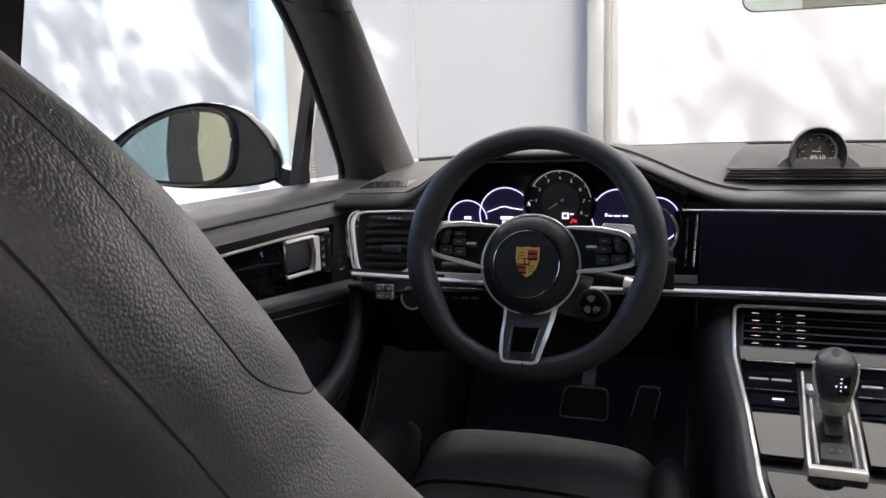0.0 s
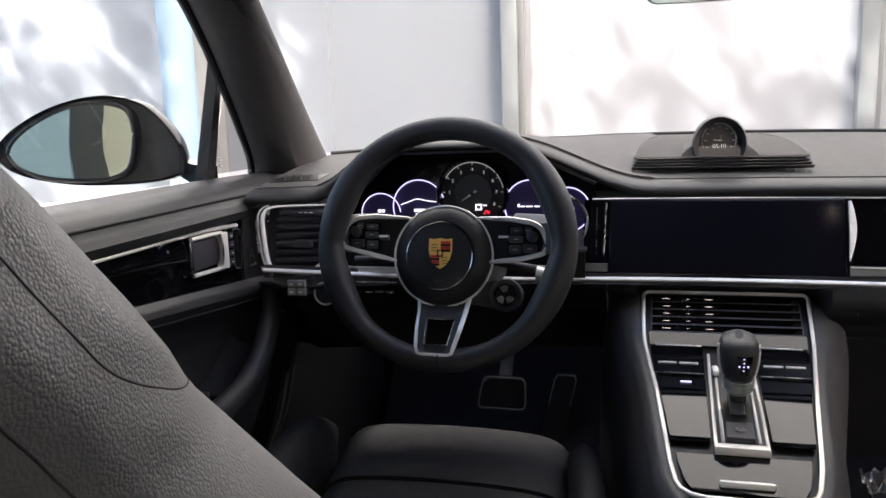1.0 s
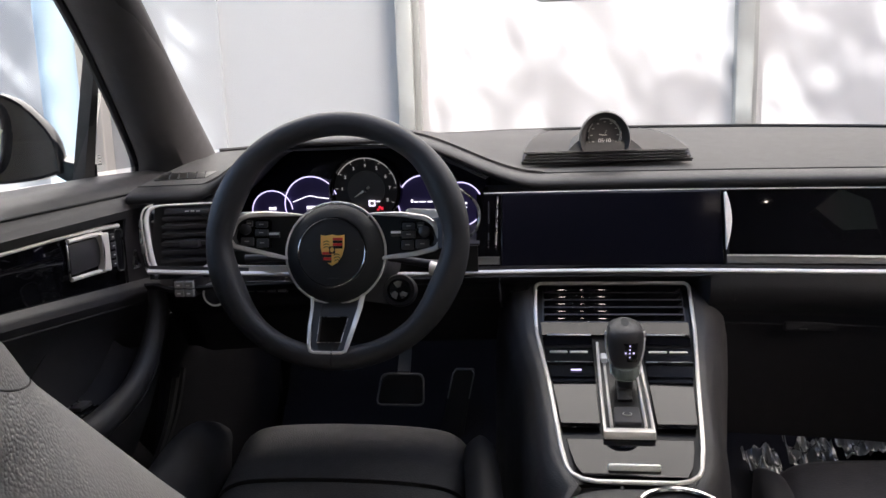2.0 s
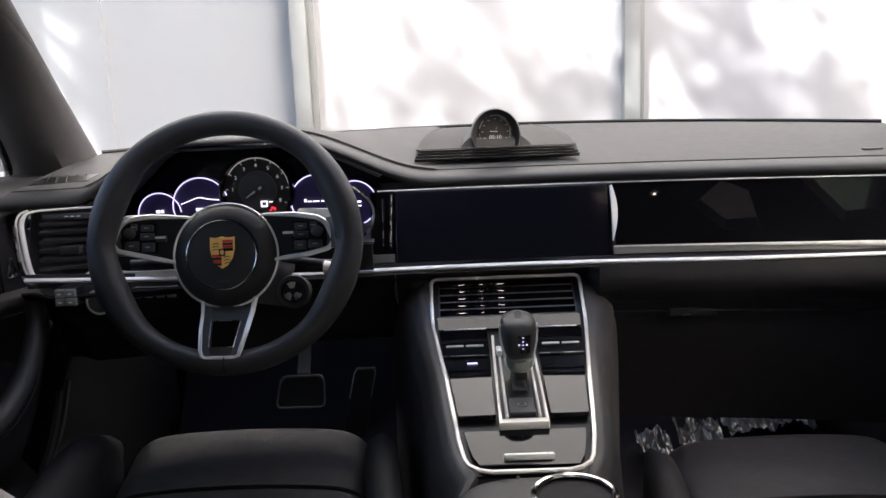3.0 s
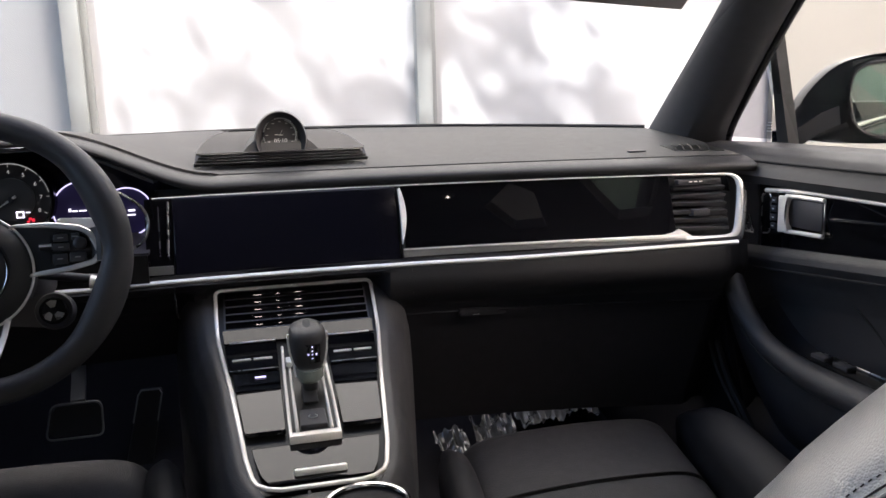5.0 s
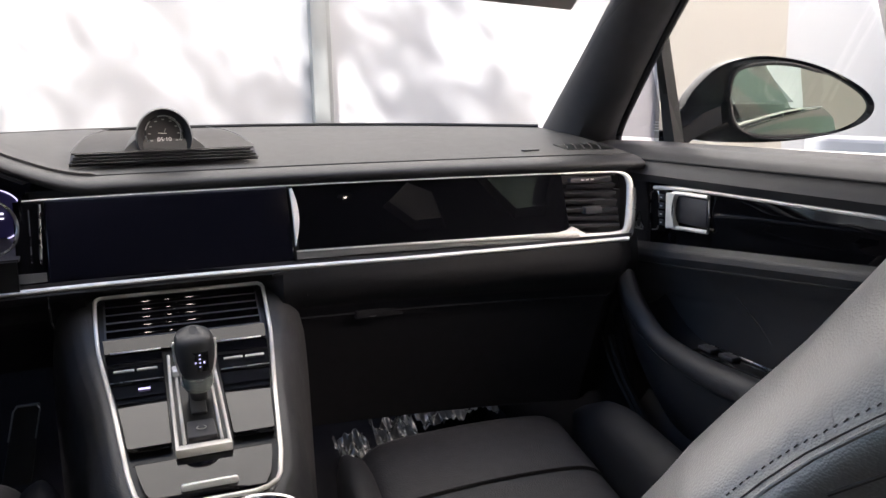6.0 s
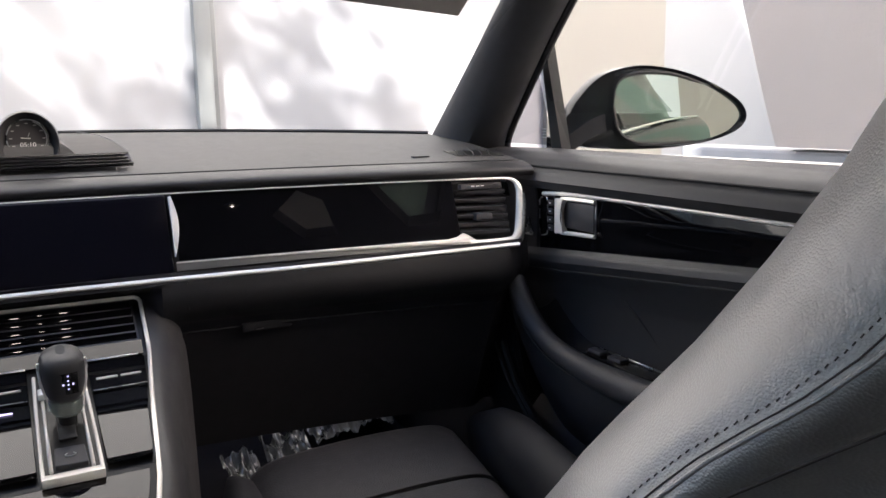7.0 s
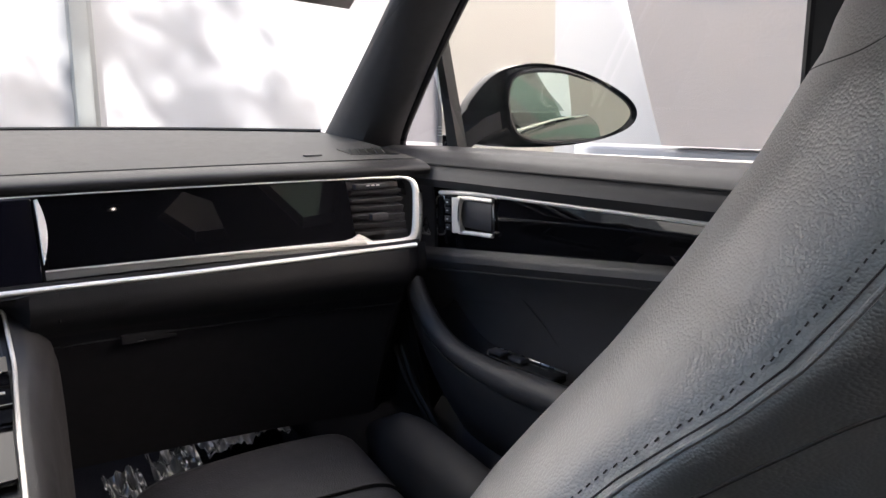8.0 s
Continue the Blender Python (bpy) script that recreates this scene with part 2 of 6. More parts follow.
def tube(path, r, n=10, closed=False, bm=None, flat=1.0, up=(0, 0, 1)):
    """A round or flattened bar along a path; r is a number or one per point."""
    path = [Vector(p) for p in path]
    k = len(path)
    rs = r if isinstance(r, (list, tuple)) else [r] * k
    rings = []
    for i, p in enumerate(path):
        if closed:
            d = path[(i + 1) % k] - path[i - 1]
        else:
            d = path[min(i + 1, k - 1)] - path[max(i - 1, 0)]
        d.normalize()
        side = d.cross(Vector(up))
        if side.length < 1e-4:
            side = d.cross(Vector((1, 0, 0)))
        side.normalize()
        top = side.cross(d).normalized()
        rings.append([p + (side * math.cos(a) * rs[i] + top * math.sin(a) * rs[i] * flat) for a in (2 * math.pi * j / n for j in range(n))])
    if closed:
        rings.append(rings[0])
        bm = loft(rings, bm, caps=False)
        bmesh.ops.remove_doubles(bm, verts=bm.verts, dist=1e-6)
        return bm
    return loft(rings, bm)


def spline(pts, n):
    """A smooth path through points."""
    pts = [Vector(p) for p in pts]
    out = []
    k = len(pts) - 1
    for s in range(n + 1):
        f = s / n * k
        i = min(int(f), k - 1)
        t = f - i
        p0, p1, p2, p3 = pts[max(i - 1, 0)], pts[i], pts[i + 1], pts[min(i + 2, k)]
        out.append(0.5 * ((2 * p1) + (p2 - p0) * t + (2 * p0 - 5 * p1 + 4 * p2 - p3) * t * t + (3 * p1 - p0 - 3 * p2 + p3) * t ** 3))
    return out


def round_poly(pts, r, n=5):
    """A polygon with rounded corners, as 2D points."""
    out = []
    k = len(pts)
    for i in range(k):
        p, a, b = Vector(pts[i]), Vector(pts[i - 1]), Vector(pts[(i + 1) % k])
        rr = min(r, (a - p).length * 0.45, (b - p).length * 0.45)
        s, e = p + (a - p).normalized() * rr, p + (b - p).normalized() * rr
        for j in range(n + 1):
            t = j / n
            out.append(tuple((1 - t) ** 2 * s + 2 * t * (1 - t) * p + t * t * e))
    return out


def plate(outline, place, depth, r=0.0, bm=None):
    """A 2D outline given thickness; place(a, b, c) puts it into space."""
    bm = bm or bmesh.new()
    front = [bm.verts.new(place(a, b, 0.0)) for a, b in outline]
    back = [bm.verts.new(place(a, b, -depth)) for a, b in outline]
    k = len(front)
    top = bm.faces.new(front)
    bm.faces.new(back[::-1])
    for i in range(k):
        bm.faces.new((front[i], back[i], back[(i + 1) % k], front[(i + 1) % k]))
    if r:
        bmesh.ops.bevel(bm, geom=list(top.edges), offset=r, segments=2, affect="EDGES", profile=0.5)
    return bm


def lathe(profile, n, place, bm=None):
    """A turned form: (radius, height) pairs round an axis; place(x, y, h) puts it into space."""
    bm = bm or bmesh.new()
    rings = [[place(r * math.cos(2 * math.pi * j / n), r * math.sin(2 * math.pi * j / n), h) for j in range(n)] for r, h in profile]
    return loft(rings, bm)


def text(body, size, m, mat, parent, name="number"):
    cu = bpy.data.curves.new(name, "FONT")
    cu.body, cu.size, cu.align_x, cu.align_y, cu.extrude = body, size, "CENTER", "CENTER", 0.0002
    cu.materials.append(mat)
    ob = new(name, cu)
    ob.parent = parent
    ob.matrix_local = m
    return ob


def smooth(t):
    t = min(1.0, max(0.0, t))
    return t * t * (3 - 2 * t)


def along(t, pairs):
    """Linear reading of a table of (place, value)."""
    return float(np.interp(t, [p[0] for p in pairs], [p[1] for p in pairs]))


# ---- surroundings ----
WALL_Y = 3.95
solo("ground", box(-60, 60, -60, 60, -0.2, 0.0), PAVING, "pale concrete yard in front of a white wall", kind="structure", smooth=False)
solo("wall_front", box(-0.99, 4.55, WALL_Y, WALL_Y + 0.2, 0, 2.6), WALL, "white painted wall under dappled tree shade", kind="structure", smooth=False)
# white wall in the grey: its soft shade is put into the colour
solo("wall_front_right", box(4.55, 8.0, WALL_Y, WALL_Y + 0.2, 0, 2.6), GREY_SHADE_WALL, "white painted wall, greyed for shade, beyond the beige panel", kind="structure", smooth=False)
# also a white wall, greyed in place of shade
solo("wall_front_outer", box(-9.0, -2.13, WALL_Y, WALL_Y + 0.2, 0, 2.15), GREY_SHADE_WALL, "white painted wall under dappled tree shade", kind="structure", smooth=False)
solo("wall_recess", box(-2.13, -0.99, WALL_Y + 0.03, WALL_Y + 0.2, 0, 2.15), GREY_SHADE_WALL, "pale grey painted recessed wall panel", kind="structure", smooth=False)


def wall_post(x, w):
    t = thing("wall_post", (x, WALL_Y - 0.05, 0), "grey-white metal post standing against the white wall", "post", "posts along the wall")
    part("upright", box(x, x + w * 0.72, WALL_Y - 0.09, WALL_Y - 0.003, 0, 2.15, 0.006), POST, t)
    part("cover_strip", box(x + w * 0.72, x + w, WALL_Y - 0.045, WALL_Y - 0.003, 0, 2.15, 0.004), POST, t)


wall_post(-0.985, 0.135)
wall_post(0.995, 0.13)
t = thing("blue_column", (-2.985, 3.55, 0), "pale blue painted round column beside the white wall", "column")
part("shaft", lathe([(0.105, 0), (0.105, 3.4)], 28, lambda a, b, h: Vector((-2.985 + a, 3.55 + b, h))), BLUE, t)
part("base_ring", lathe([(0.14, 0), (0.14, 0.1), (0.11, 0.12)], 28, lambda a, b, h: Vector((-2.985 + a, 3.55 + b, h))), CONCRETE, t)
solo("pilaster", box(-3.09, -2.90, WALL_Y - 0.12, WALL_Y - 0.003, 0, 2.12, 0.01), WALL_CREAM, "cream rendered pilaster on the white wall", "pilaster", kind="structure", smooth=False)
solo("wall_left", box(-9.2, -9.0, -3, WALL_Y + 0.2, 0, 2.15), WALL, "white painted yard wall", kind="structure", smooth=False)
solo("wall_right", box(3.50, 4.63, WALL_Y - 0.05, WALL_Y - 0.003, 0, 2.6), SAND, "beige rendered panel on the white wall", kind="structure", smooth=False)
solo("wall_right_far", box(8.0, 8.2, -6, 9, 0, 3.8), WALL, "white painted wall across the yard", kind="structure", smooth=False)
solo("wall_low", box(3.55, 3.8, -2.5, 2.6, 0, 0.78, 0.02), WALL, "low white painted wall", kind="structure", smooth=False)


# unseen; added to bounce sun into the cabin and into the gloss panels
solo("building_far", box(-18, 18, 9.0, 9.6, 0, 30), FACADE, "tall pale building added out of view to light the cabin", "building", kind="structure", smooth=False)
# added to bounce light onto the seats; shows only in the rear-view mirror
solo("wall_back_bounce", box(-2.2, 0.4, -7.2, -7.0, 0, 9.0), WHITE, "bright white wall added behind the car to bounce light in", kind="structure", smooth=False)
# the 9 m height is added, out of view, to block sky light
solo("wall_back", box(-2.79, -2.2, -7.2, -7.0, 0, 9.0), BEIGE, "beige rendered wall behind the car", kind="structure", smooth=False)
solo("wall_back_grey", box(0.4, 1.2, -7.2, -7.0, 0, 9.0), CONCRETE, "grey rendered wall behind the car", kind="structure", smooth=False)
# backdrop added for the pale green band in the right mirror
solo("wall_back_strip", box(1.2, 1.5, -7.2, -7.0, 0, 9.0), GREEN_BACKDROP, "pale green backdrop strip reflected in the right mirror", kind="structure", smooth=False)
# backdrop added in place of the blue sky in the left mirror
solo("wall_back_blue", box(-9.0, -3.2, -7.2, -7.0, 0, 3.2), BLUE, "pale blue backdrop reflected in the left mirror", kind="structure", smooth=False)
solo("wall_back_outer", box(1.5, 8.0, -7.2, -7.0, 0, 9.0), CONCRETE, "warm grey rendered wall behind the car", kind="structure", smooth=False)
# backdrop added for the dark upright in the left mirror
solo("wall_back_dark", box(-3.2, -2.79, -7.15, -7.05, 0, 9.0), PLASTIC, "dark backdrop strip reflected in the left mirror", kind="structure", smooth=False)


def arch_edge(u, v):
    z = 0.8 + 3.2 * v
    y_front = 1.84 + 0.30 * ((z - 0.8) / 0.87) ** 0.95
    return Vector((3.7, -1.6 + (y_front + 1.6) * u, z))


solo("wall_arch", sheet(arch_edge, 6, 18, 0.25), CONCRETE, "warm grey rendered wall with a curved leaning edge", kind="structure")


RAY = Vector((math.sin(radians(SUN_TURN)) * math.cos(radians(SUN_ELEVATION)), math.cos(radians(SUN_TURN)) * math.cos(radians(SUN_ELEVATION)), -math.sin(radians(SUN_ELEVATION))))


def leafy(x, z):
    """How thickly the boughs stand between the sun and a place on the front wall."""
    p = Vector((x * 0.80 + z * 0.55, z * 0.62 - x * 0.42, 0))
    f = 0.85 * noise.noise(p * 1.55 + Vector((3.1, 7.4, 0))) + 0.60 * noise.noise(p * 3.7 + Vector((1.7, 0, 4))) + 0.68 * noise.noise(p * 8.5) + 0.45 * noise.noise(p * 17.0)
    thick = along(x, ((-7, 0.05), (-3.3, 0.05), (-2.95, 1.0), (-2.58, 1.0), (-2.48, 0.10), (-2.3, 0.10), (-2.1, 1.2), (-1.05, 1.2), (-0.9, 0.14), (0.3, 0.14), (0.9, 0.16), (1.15, 0.38), (1.75, 0.25), (2.2, -0.04), (2.9, -0.30), (3.1, -0.20), (3.25, 0.9), (3.66, 1.0), (4.6, 1.0), (4.75, -0.3), (8, -0.2)))
    return f + thick


def shade_tree():
    """A broad tree whose crown lets the sun through in spots on the wall."""
    rnd = random.Random(5)
    root = Vector((-6.9, -6.3, 0))
    t = thing("shade_tree", root, "broad-leaved tree with a spreading green crown", "tree")
    bm = tube(spline([root, root + Vector((0.1, 0.2, 2.2)), root + Vector((0.7, 0.9, 4.4)), root + Vector((1.7, 2.2, 6.0)), root + Vector((2.6, 3.6, 7.0))], 16),
              [0.27 - 0.013 * i for i in range(17)], 12)
    for k in range(26):
        b = rnd.choice([root + Vector((0.7, 0.9, 4.4)), root + Vector((1.7, 2.2, 6.0)), root + Vector((2.3, 3.1, 6.7))])
        e = Vector((rnd.uniform(-8.5, -0.5), rnd.uniform(-5.5, 0.5), rnd.uniform(5.8, 7.8)))
        mid = (b + e) / 2 + Vector((rnd.uniform(-0.3, 0.3), rnd.uniform(-0.3, 0.3), rnd.uniform(0.0, 0.4)))
        tube(spline([b, mid, e], 8), [0.085 - 0.009 * i for i in range(9)], 7, bm=bm)
    part("trunk", bm, BARK, t)
    verts, faces = [], []

    def clump(c, count, spread, size):
        for j in range(count):
            p = c + Vector((rnd.gauss(0, spread), rnd.gauss(0, spread), rnd.gauss(0, spread * 0.7)))
            q = Euler((rnd.uniform(-0.9, 0.9), rnd.uniform(-0.9, 0.9), rnd.uniform(0, 6.28))).to_matrix()
            ln, wd = size * rnd.uniform(0.7, 1.3), size * rnd.uniform(0.35, 0.6)
            i = len(verts)
            for a, b, h in ((-ln, 0, 0), (-ln * 0.3, wd, 0.02), (ln * 0.5, wd * 0.7, 0.02), (ln, 0, 0), (ln * 0.5, -wd * 0.7, 0.02), (-ln * 0.3, -wd, 0.02)):
                verts.append(p + q @ Vector((a, b, h)))
            faces.extend([(i, i + 1, i + 2, i + 3), (i, i + 3, i + 4, i + 5)])

    # outer boughs, whose gaps fall on the front wall
    for k in range(9500):
        x, z = (rnd.uniform(-7.2, 6.5) if k % 8 > 1 else rnd.uniform(-2.15, -0.95) if k % 8 else rnd.uniform(3.2, 4.7)), rnd.uniform(0.2, 2.5)
        d = leafy(x, z)
        if d > 0.02 and rnd.random() < 0.35 + 1.2 * d:
            clump(Vector((x, WALL_Y, z)) - RAY * rnd.uniform(7.4, 9.0), 6, 0.038, 0.042)
    # thick middle of the crown, added unseen to keep sun off car and side wall
    for k in range(1900):
        if k % 3:
            c = Vector((rnd.uniform(-1.3, 1.4), rnd.uniform(-2.8, 2.0), rnd.uniform(0.7, 1.4)))
        else:
            c = Vector((3.6, rnd.uniform(-1.9, 2.3), rnd.uniform(0.3, 2.8)))
        clump(c - RAY * rnd.uniform(7.6, 10.0), 16, 0.14, 0.085)
    # rest of the crown, added to shade the yard and cut its bounced light
    for k in range(2600):
        c = Vector((rnd.uniform(-6.0, 3.4), rnd.uniform(-4.5, 3.4), 0))
        clump(c - RAY * rnd.uniform(9.6, 11.6), 9, 0.22, 0.115)
    me = bpy.data.meshes.new("crown")
    me.from_pydata([v - t.location for v in verts], [], faces)
    me.materials.append(LEAF)
    ob = new("crown", me)
    ob.parent = t


shade_tree()

# ---- the shell of the car ----
FLOOR_Z, ROOF_Z = 0.28, 1.31
solo("floor", box(-0.80, 0.80, -2.0, 0.95, FLOOR_Z - 0.05, FLOOR_Z), CARPET, "black carpeted car floor", kind="structure", smooth=False)
solo("wall_firewall", box(-0.80, 0.80, 0.90, 0.96, FLOOR_Z, 0.90), CARPET, "black carpeted firewall behind the pedals", kind="structure", smooth=False)
solo("wall_rear", box(-0.80, 0.80, -2.05, -2.0, 0.2, 0.98), HEADLINER, "black rear wall of the cabin", kind="structure", smooth=False)


def roof_skin(u, v):
    return Vector(((u - 0.5) * 1.36, -0.10 - 1.95 * v, ROOF_Z - 0.08 * (2 * u - 1) ** 2 - 0.03 * v * v))


# added openings, outlined so the passenger trim reflects two bright patches
PATCH_PANES = (((0.404, -0.425), (0.448, -0.475), (0.478, -0.655), (0.425, -0.665), (0.368, -0.535)), ((0.512, -0.40), (0.594, -0.630), (0.645, -0.612), (0.652, -0.40)))
bm = sheet(roof_skin, 24, 28)
for quad in PATCH_PANES:
    for a, b in zip(quad, quad[1:] + quad[:1]):
        side = Vector((b[1] - a[1], a[0] - b[0], 0)).normalized()
        near = [f for f in bm.faces if 0.28 < f.calc_center_median().x < 0.70 and -0.80 < f.calc_center_median().y < -0.30]
        bmesh.ops.bisect_plane(bm, geom=list({g for f in near for g in (*f.verts, *f.edges, f)}), plane_co=(*a, 0), plane_no=side)


def inside(p, quad):
    turns = [(b[0] - a[0]) * (p.y - a[1]) - (b[1] - a[1]) * (p.x - a[0]) for a, b in zip(quad, quad[1:] + quad[:1])]
    return all(k > 0 for k in turns) or all(k < 0 for k in turns)


bmesh.ops.delete(bm, geom=[f for f in bm.faces if any(inside(f.calc_center_median(), q) for q in PATCH_PANES)], context="FACES")
bmesh.ops.solidify(bm, geom=bm.faces[:], thickness=0.03)
solo("ceiling", bm, SHADED_CEILING_CLOTH, "black cloth headliner under the car roof", kind="structure")
for n, quad in enumerate(PATCH_PANES):
    solo("window_%d" % (4 + n), plate(quad, lambda a, b, c: roof_skin(0.5 + a / 1.36, (-0.10 - b) / 1.95) + Vector((0, 0, 0.034 + c)), 0.004), (PATCH_GLASS, PALE_PATCH_GLASS)[n], ("dark roof pane added for a reflection patch in the trim", "pale roof pane added for a brighter reflection patch")[n], kind="structure", smooth=False)


def far_y(x):
    return 0.80 - 0.33 * (abs(x) / 0.74) ** 2.2


def far_z(x):
    return 0.985 - 0.013 * (x / 0.74) ** 2


def windscreen(u, v):
    x = (u - 0.5) * 1.5
    a = Vector((x, far_y(x) + 0.02, far_z(x) + 0.004))
    b = Vector((x * 0.82, -0.10 - 0.12 * (2 * u - 1) ** 2, 1.30 - 0.05 * (2 * u - 1) ** 2))
    p = a.lerp(b, v)
    p.z += 0.03 * math.sin(math.pi * v)
    return p


w = solo("window_1", sheet(windscreen, 20, 10), GLASS, "clear raked windscreen", kind="structure")
w.visible_shadow = False


def pillar(s, n):
    t = thing("pillar_%d" % n, (s * 0.78, 0.44, 0.95), "black cloth-trimmed windscreen pillar", "pillar", kind="structure")
    inner = spline([(s * 0.752, 0.545, 0.925), (s * 0.745, 0.484, 0.966), (s * 0.70, 0.262, 1.089), (s * 0.645, 0.03, 1.207), (s * 0.585, -0.20, 1.29)], 14)
    outer = spline([(s * 0.866, 0.39, 0.94), (s * 0.829, 0.315, 0.985), (s * 0.762, 0.105, 1.12), (s * 0.715, -0.06, 1.215), (s * 0.665, -0.25, 1.285)], 14)
    rings = []
    for i, (a, b) in enumerate(zip(inner, outer)):
        d = b - a
        foot = 1 + 2.4 * (1 - smooth(i / 8))
        out = Vector((s * 0.45, 0.62, 0.62)).normalized()
        ring = []
        for k, (f, h) in enumerate(((0, 0), (0.04, -0.010), (0.18, -0.022), (0.45, -0.028), (0.75, -0.02), (0.95, -0.006), (1.0, 0.006), (0.97, 0.02), (0.5, 0.035), (0.03, 0.02))):
            ring.append(a + d * f + out * (h * foot if h < 0 else h))
        rings.append(ring)
    part("trim", loft(rings), HEADLINER, t)
    part("seal", tube([p + Vector((s * 0.006, 0.004, 0.0)) for p in outer], 0.007, 8), RUBBER, t, "black rubber door seal")
    part("seam", tube([inner[11] + Vector((0, -0.006, -0.012)), inner[11].lerp(outer[11], 0.4) + Vector((-s * 0.012, -0.018, -0.018)), outer[11] + Vector((-s * 0.004, -0.004, -0.004))], 0.0025, 6), THREAD, t)
    kick = [(s * 0.705, 0.15, 0.62), (s * 0.70, 0.10, 0.56), (s * 0.70, 0.03, 0.50), (s * 0.70, -0.05, 0.40)]
    part("sill_seal", tube(spline(kick, 10), 0.006, 6, bm=tube([Vector(p) + Vector((0, 0.03, 0.006)) for p in spline(kick, 10)], 0.005, 6)), RUBBER, t)
    part("side_panel", box(s * 0.795 - 0.006, s * 0.795 + 0.006, 0.06, 0.95, FLOOR_Z - 0.04, 0.86), PLASTIC, t)
    part("kick_panel", sheet(lambda u, v: Vector((s * (0.72 + 0.03 * v), 0.16 + 0.7 * v - 0.16 * u, 0.72 - 0.44 * u)), 6, 6, 0.01), CARPET, t)


pillar(-1, 1)
pillar(1, 2)

for s, n in ((-1, 1), (1, 2)):
    solo("bodywork_%d" % n, sheet(lambda u, v: Vector((s * along(u, ((0, 0.866), (0.1, 0.885), (0.25, 0.935), (0.5, 0.96), (0.8, 0.955), (1, 0.93))),
         1.9 - 5.2 * v, along(u, ((0, 0.930), (0.1, 0.920), (0.25, 0.85), (0.5, 0.68), (0.8, 0.42), (1, 0.22))))), 14, 20, 0.012),
         PAINT, "black glossy car flank", kind="structure")
    solo("trim_%d" % n, tube([(s * 0.872, 0.30 - 3.5 * f / 20, 0.938 + 0.012 * math.sin(3.14 * f / 20)) for f in range(21)], 0.006, 8), CHROME, "satin chrome strip below the car's side windows", kind="structure")
    for y in (-0.78, -1.85):
        h = thing("door_handle", (s * 0.955, y, 0.80), "glossy black car door handle on the flank", "handle", "door handles")
        part("grip", tube(spline([(s * 0.945, y - 0.11, 0.795), (s * 0.975, y - 0.08, 0.80), (s * 0.985, y, 0.80), (s * 0.975, y + 0.08, 0.80), (s * 0.945, y + 0.11, 0.795)], 14), 0.011, 8), PAINT, h)
solo("bonnet", sheet(lambda u, v: Vector(((u - 0.5) * (1.80 - 0.10 * v), far_y((u - 0.5) * 1.4) + 0.06 + (2.0 - far_y((u - 0.5) * 1.4)) * v, 0.925 - 0.02 * (2 * u - 1) ** 2 - 0.2 * v * v)), 16, 12, 0.012),
     PAINT, "black glossy car bonnet", kind="structure")


solo("boot_lid", sheet(lambda u, v: Vector(((2 * u - 1) * 0.862, -2.06 - 1.23 * v - 0.05 * math.sin(3.14 * u) * v, 0.985 - 0.035 * (2 * u - 1) ** 2 - 0.06 * v - 0.66 * max(0.0, (v - 0.86) / 0.14))), 16, 28, 0.012),
     PAINT, "black glossy boot lid behind the rear window", kind="structure")


def rear_post(s, n, y0, rake):
    t = thing("pillar_%d" % n, (s * 0.80, -0.52, 0.9), "black door pillar between the side windows", "pillar", kind="structure")
    part("post", loft([[Vector((s * (0.835 - 0.14 * f), y0 - rake * f + a, 0.94 + 0.33 * f)) + Vector((s * b, 0, 0)) for a, b in ((0, 0), (0, -0.03), (-0.16, -0.03), (-0.16, 0.0))] for f in (0, 0.25, 0.5, 0.75, 1.0)]), HEADLINER, t)
    part("seal", tube([Vector((s * (0.822 - 0.14 * f), y0 - rake * f + 0.006, 0.94 + 0.33 * f)) for f in (0, 0.25, 0.5, 0.75, 1.0)], 0.011, 8), RUBBER, t, "black rubber window seal")
    part("roof_rail", tube(spline([(s * 0.665, -0.25, 1.285), (s * 0.66, -0.7, 1.30), (s * 0.66, -1.3, 1.285), (s * 0.68, -2.0, 1.20)], 12), 0.03, 8), HEADLINER, t)


for s in (-1, 1):
    solo("window_2" if s < 0 else "window_3", sheet(lambda u, v: Vector((s * (0.850 - 0.15 * v), -0.66 - 1.25 * u, 0.94 + 0.33 * v)), 8, 6), TINTED, "green-tinted rear side window", kind="structure")
solo("window_6", sheet(lambda u, v: Vector(((2 * u - 1) * (0.84 - 0.16 * v), -2.03 + 0.02 * v, 0.985 + 0.25 * v)), 8, 4), REAR_GLASS, "tinted rear window of the car", kind="structure")
rear_post(-1, 3, -0.47, 0.06)
rear_post(1, 4, -0.491, 0.09)


# ---- front doors ----
def band_top(y):
    return 0.80 - 0.088 * y


def band_low(y):
    return 0.768 - 0.10 * y


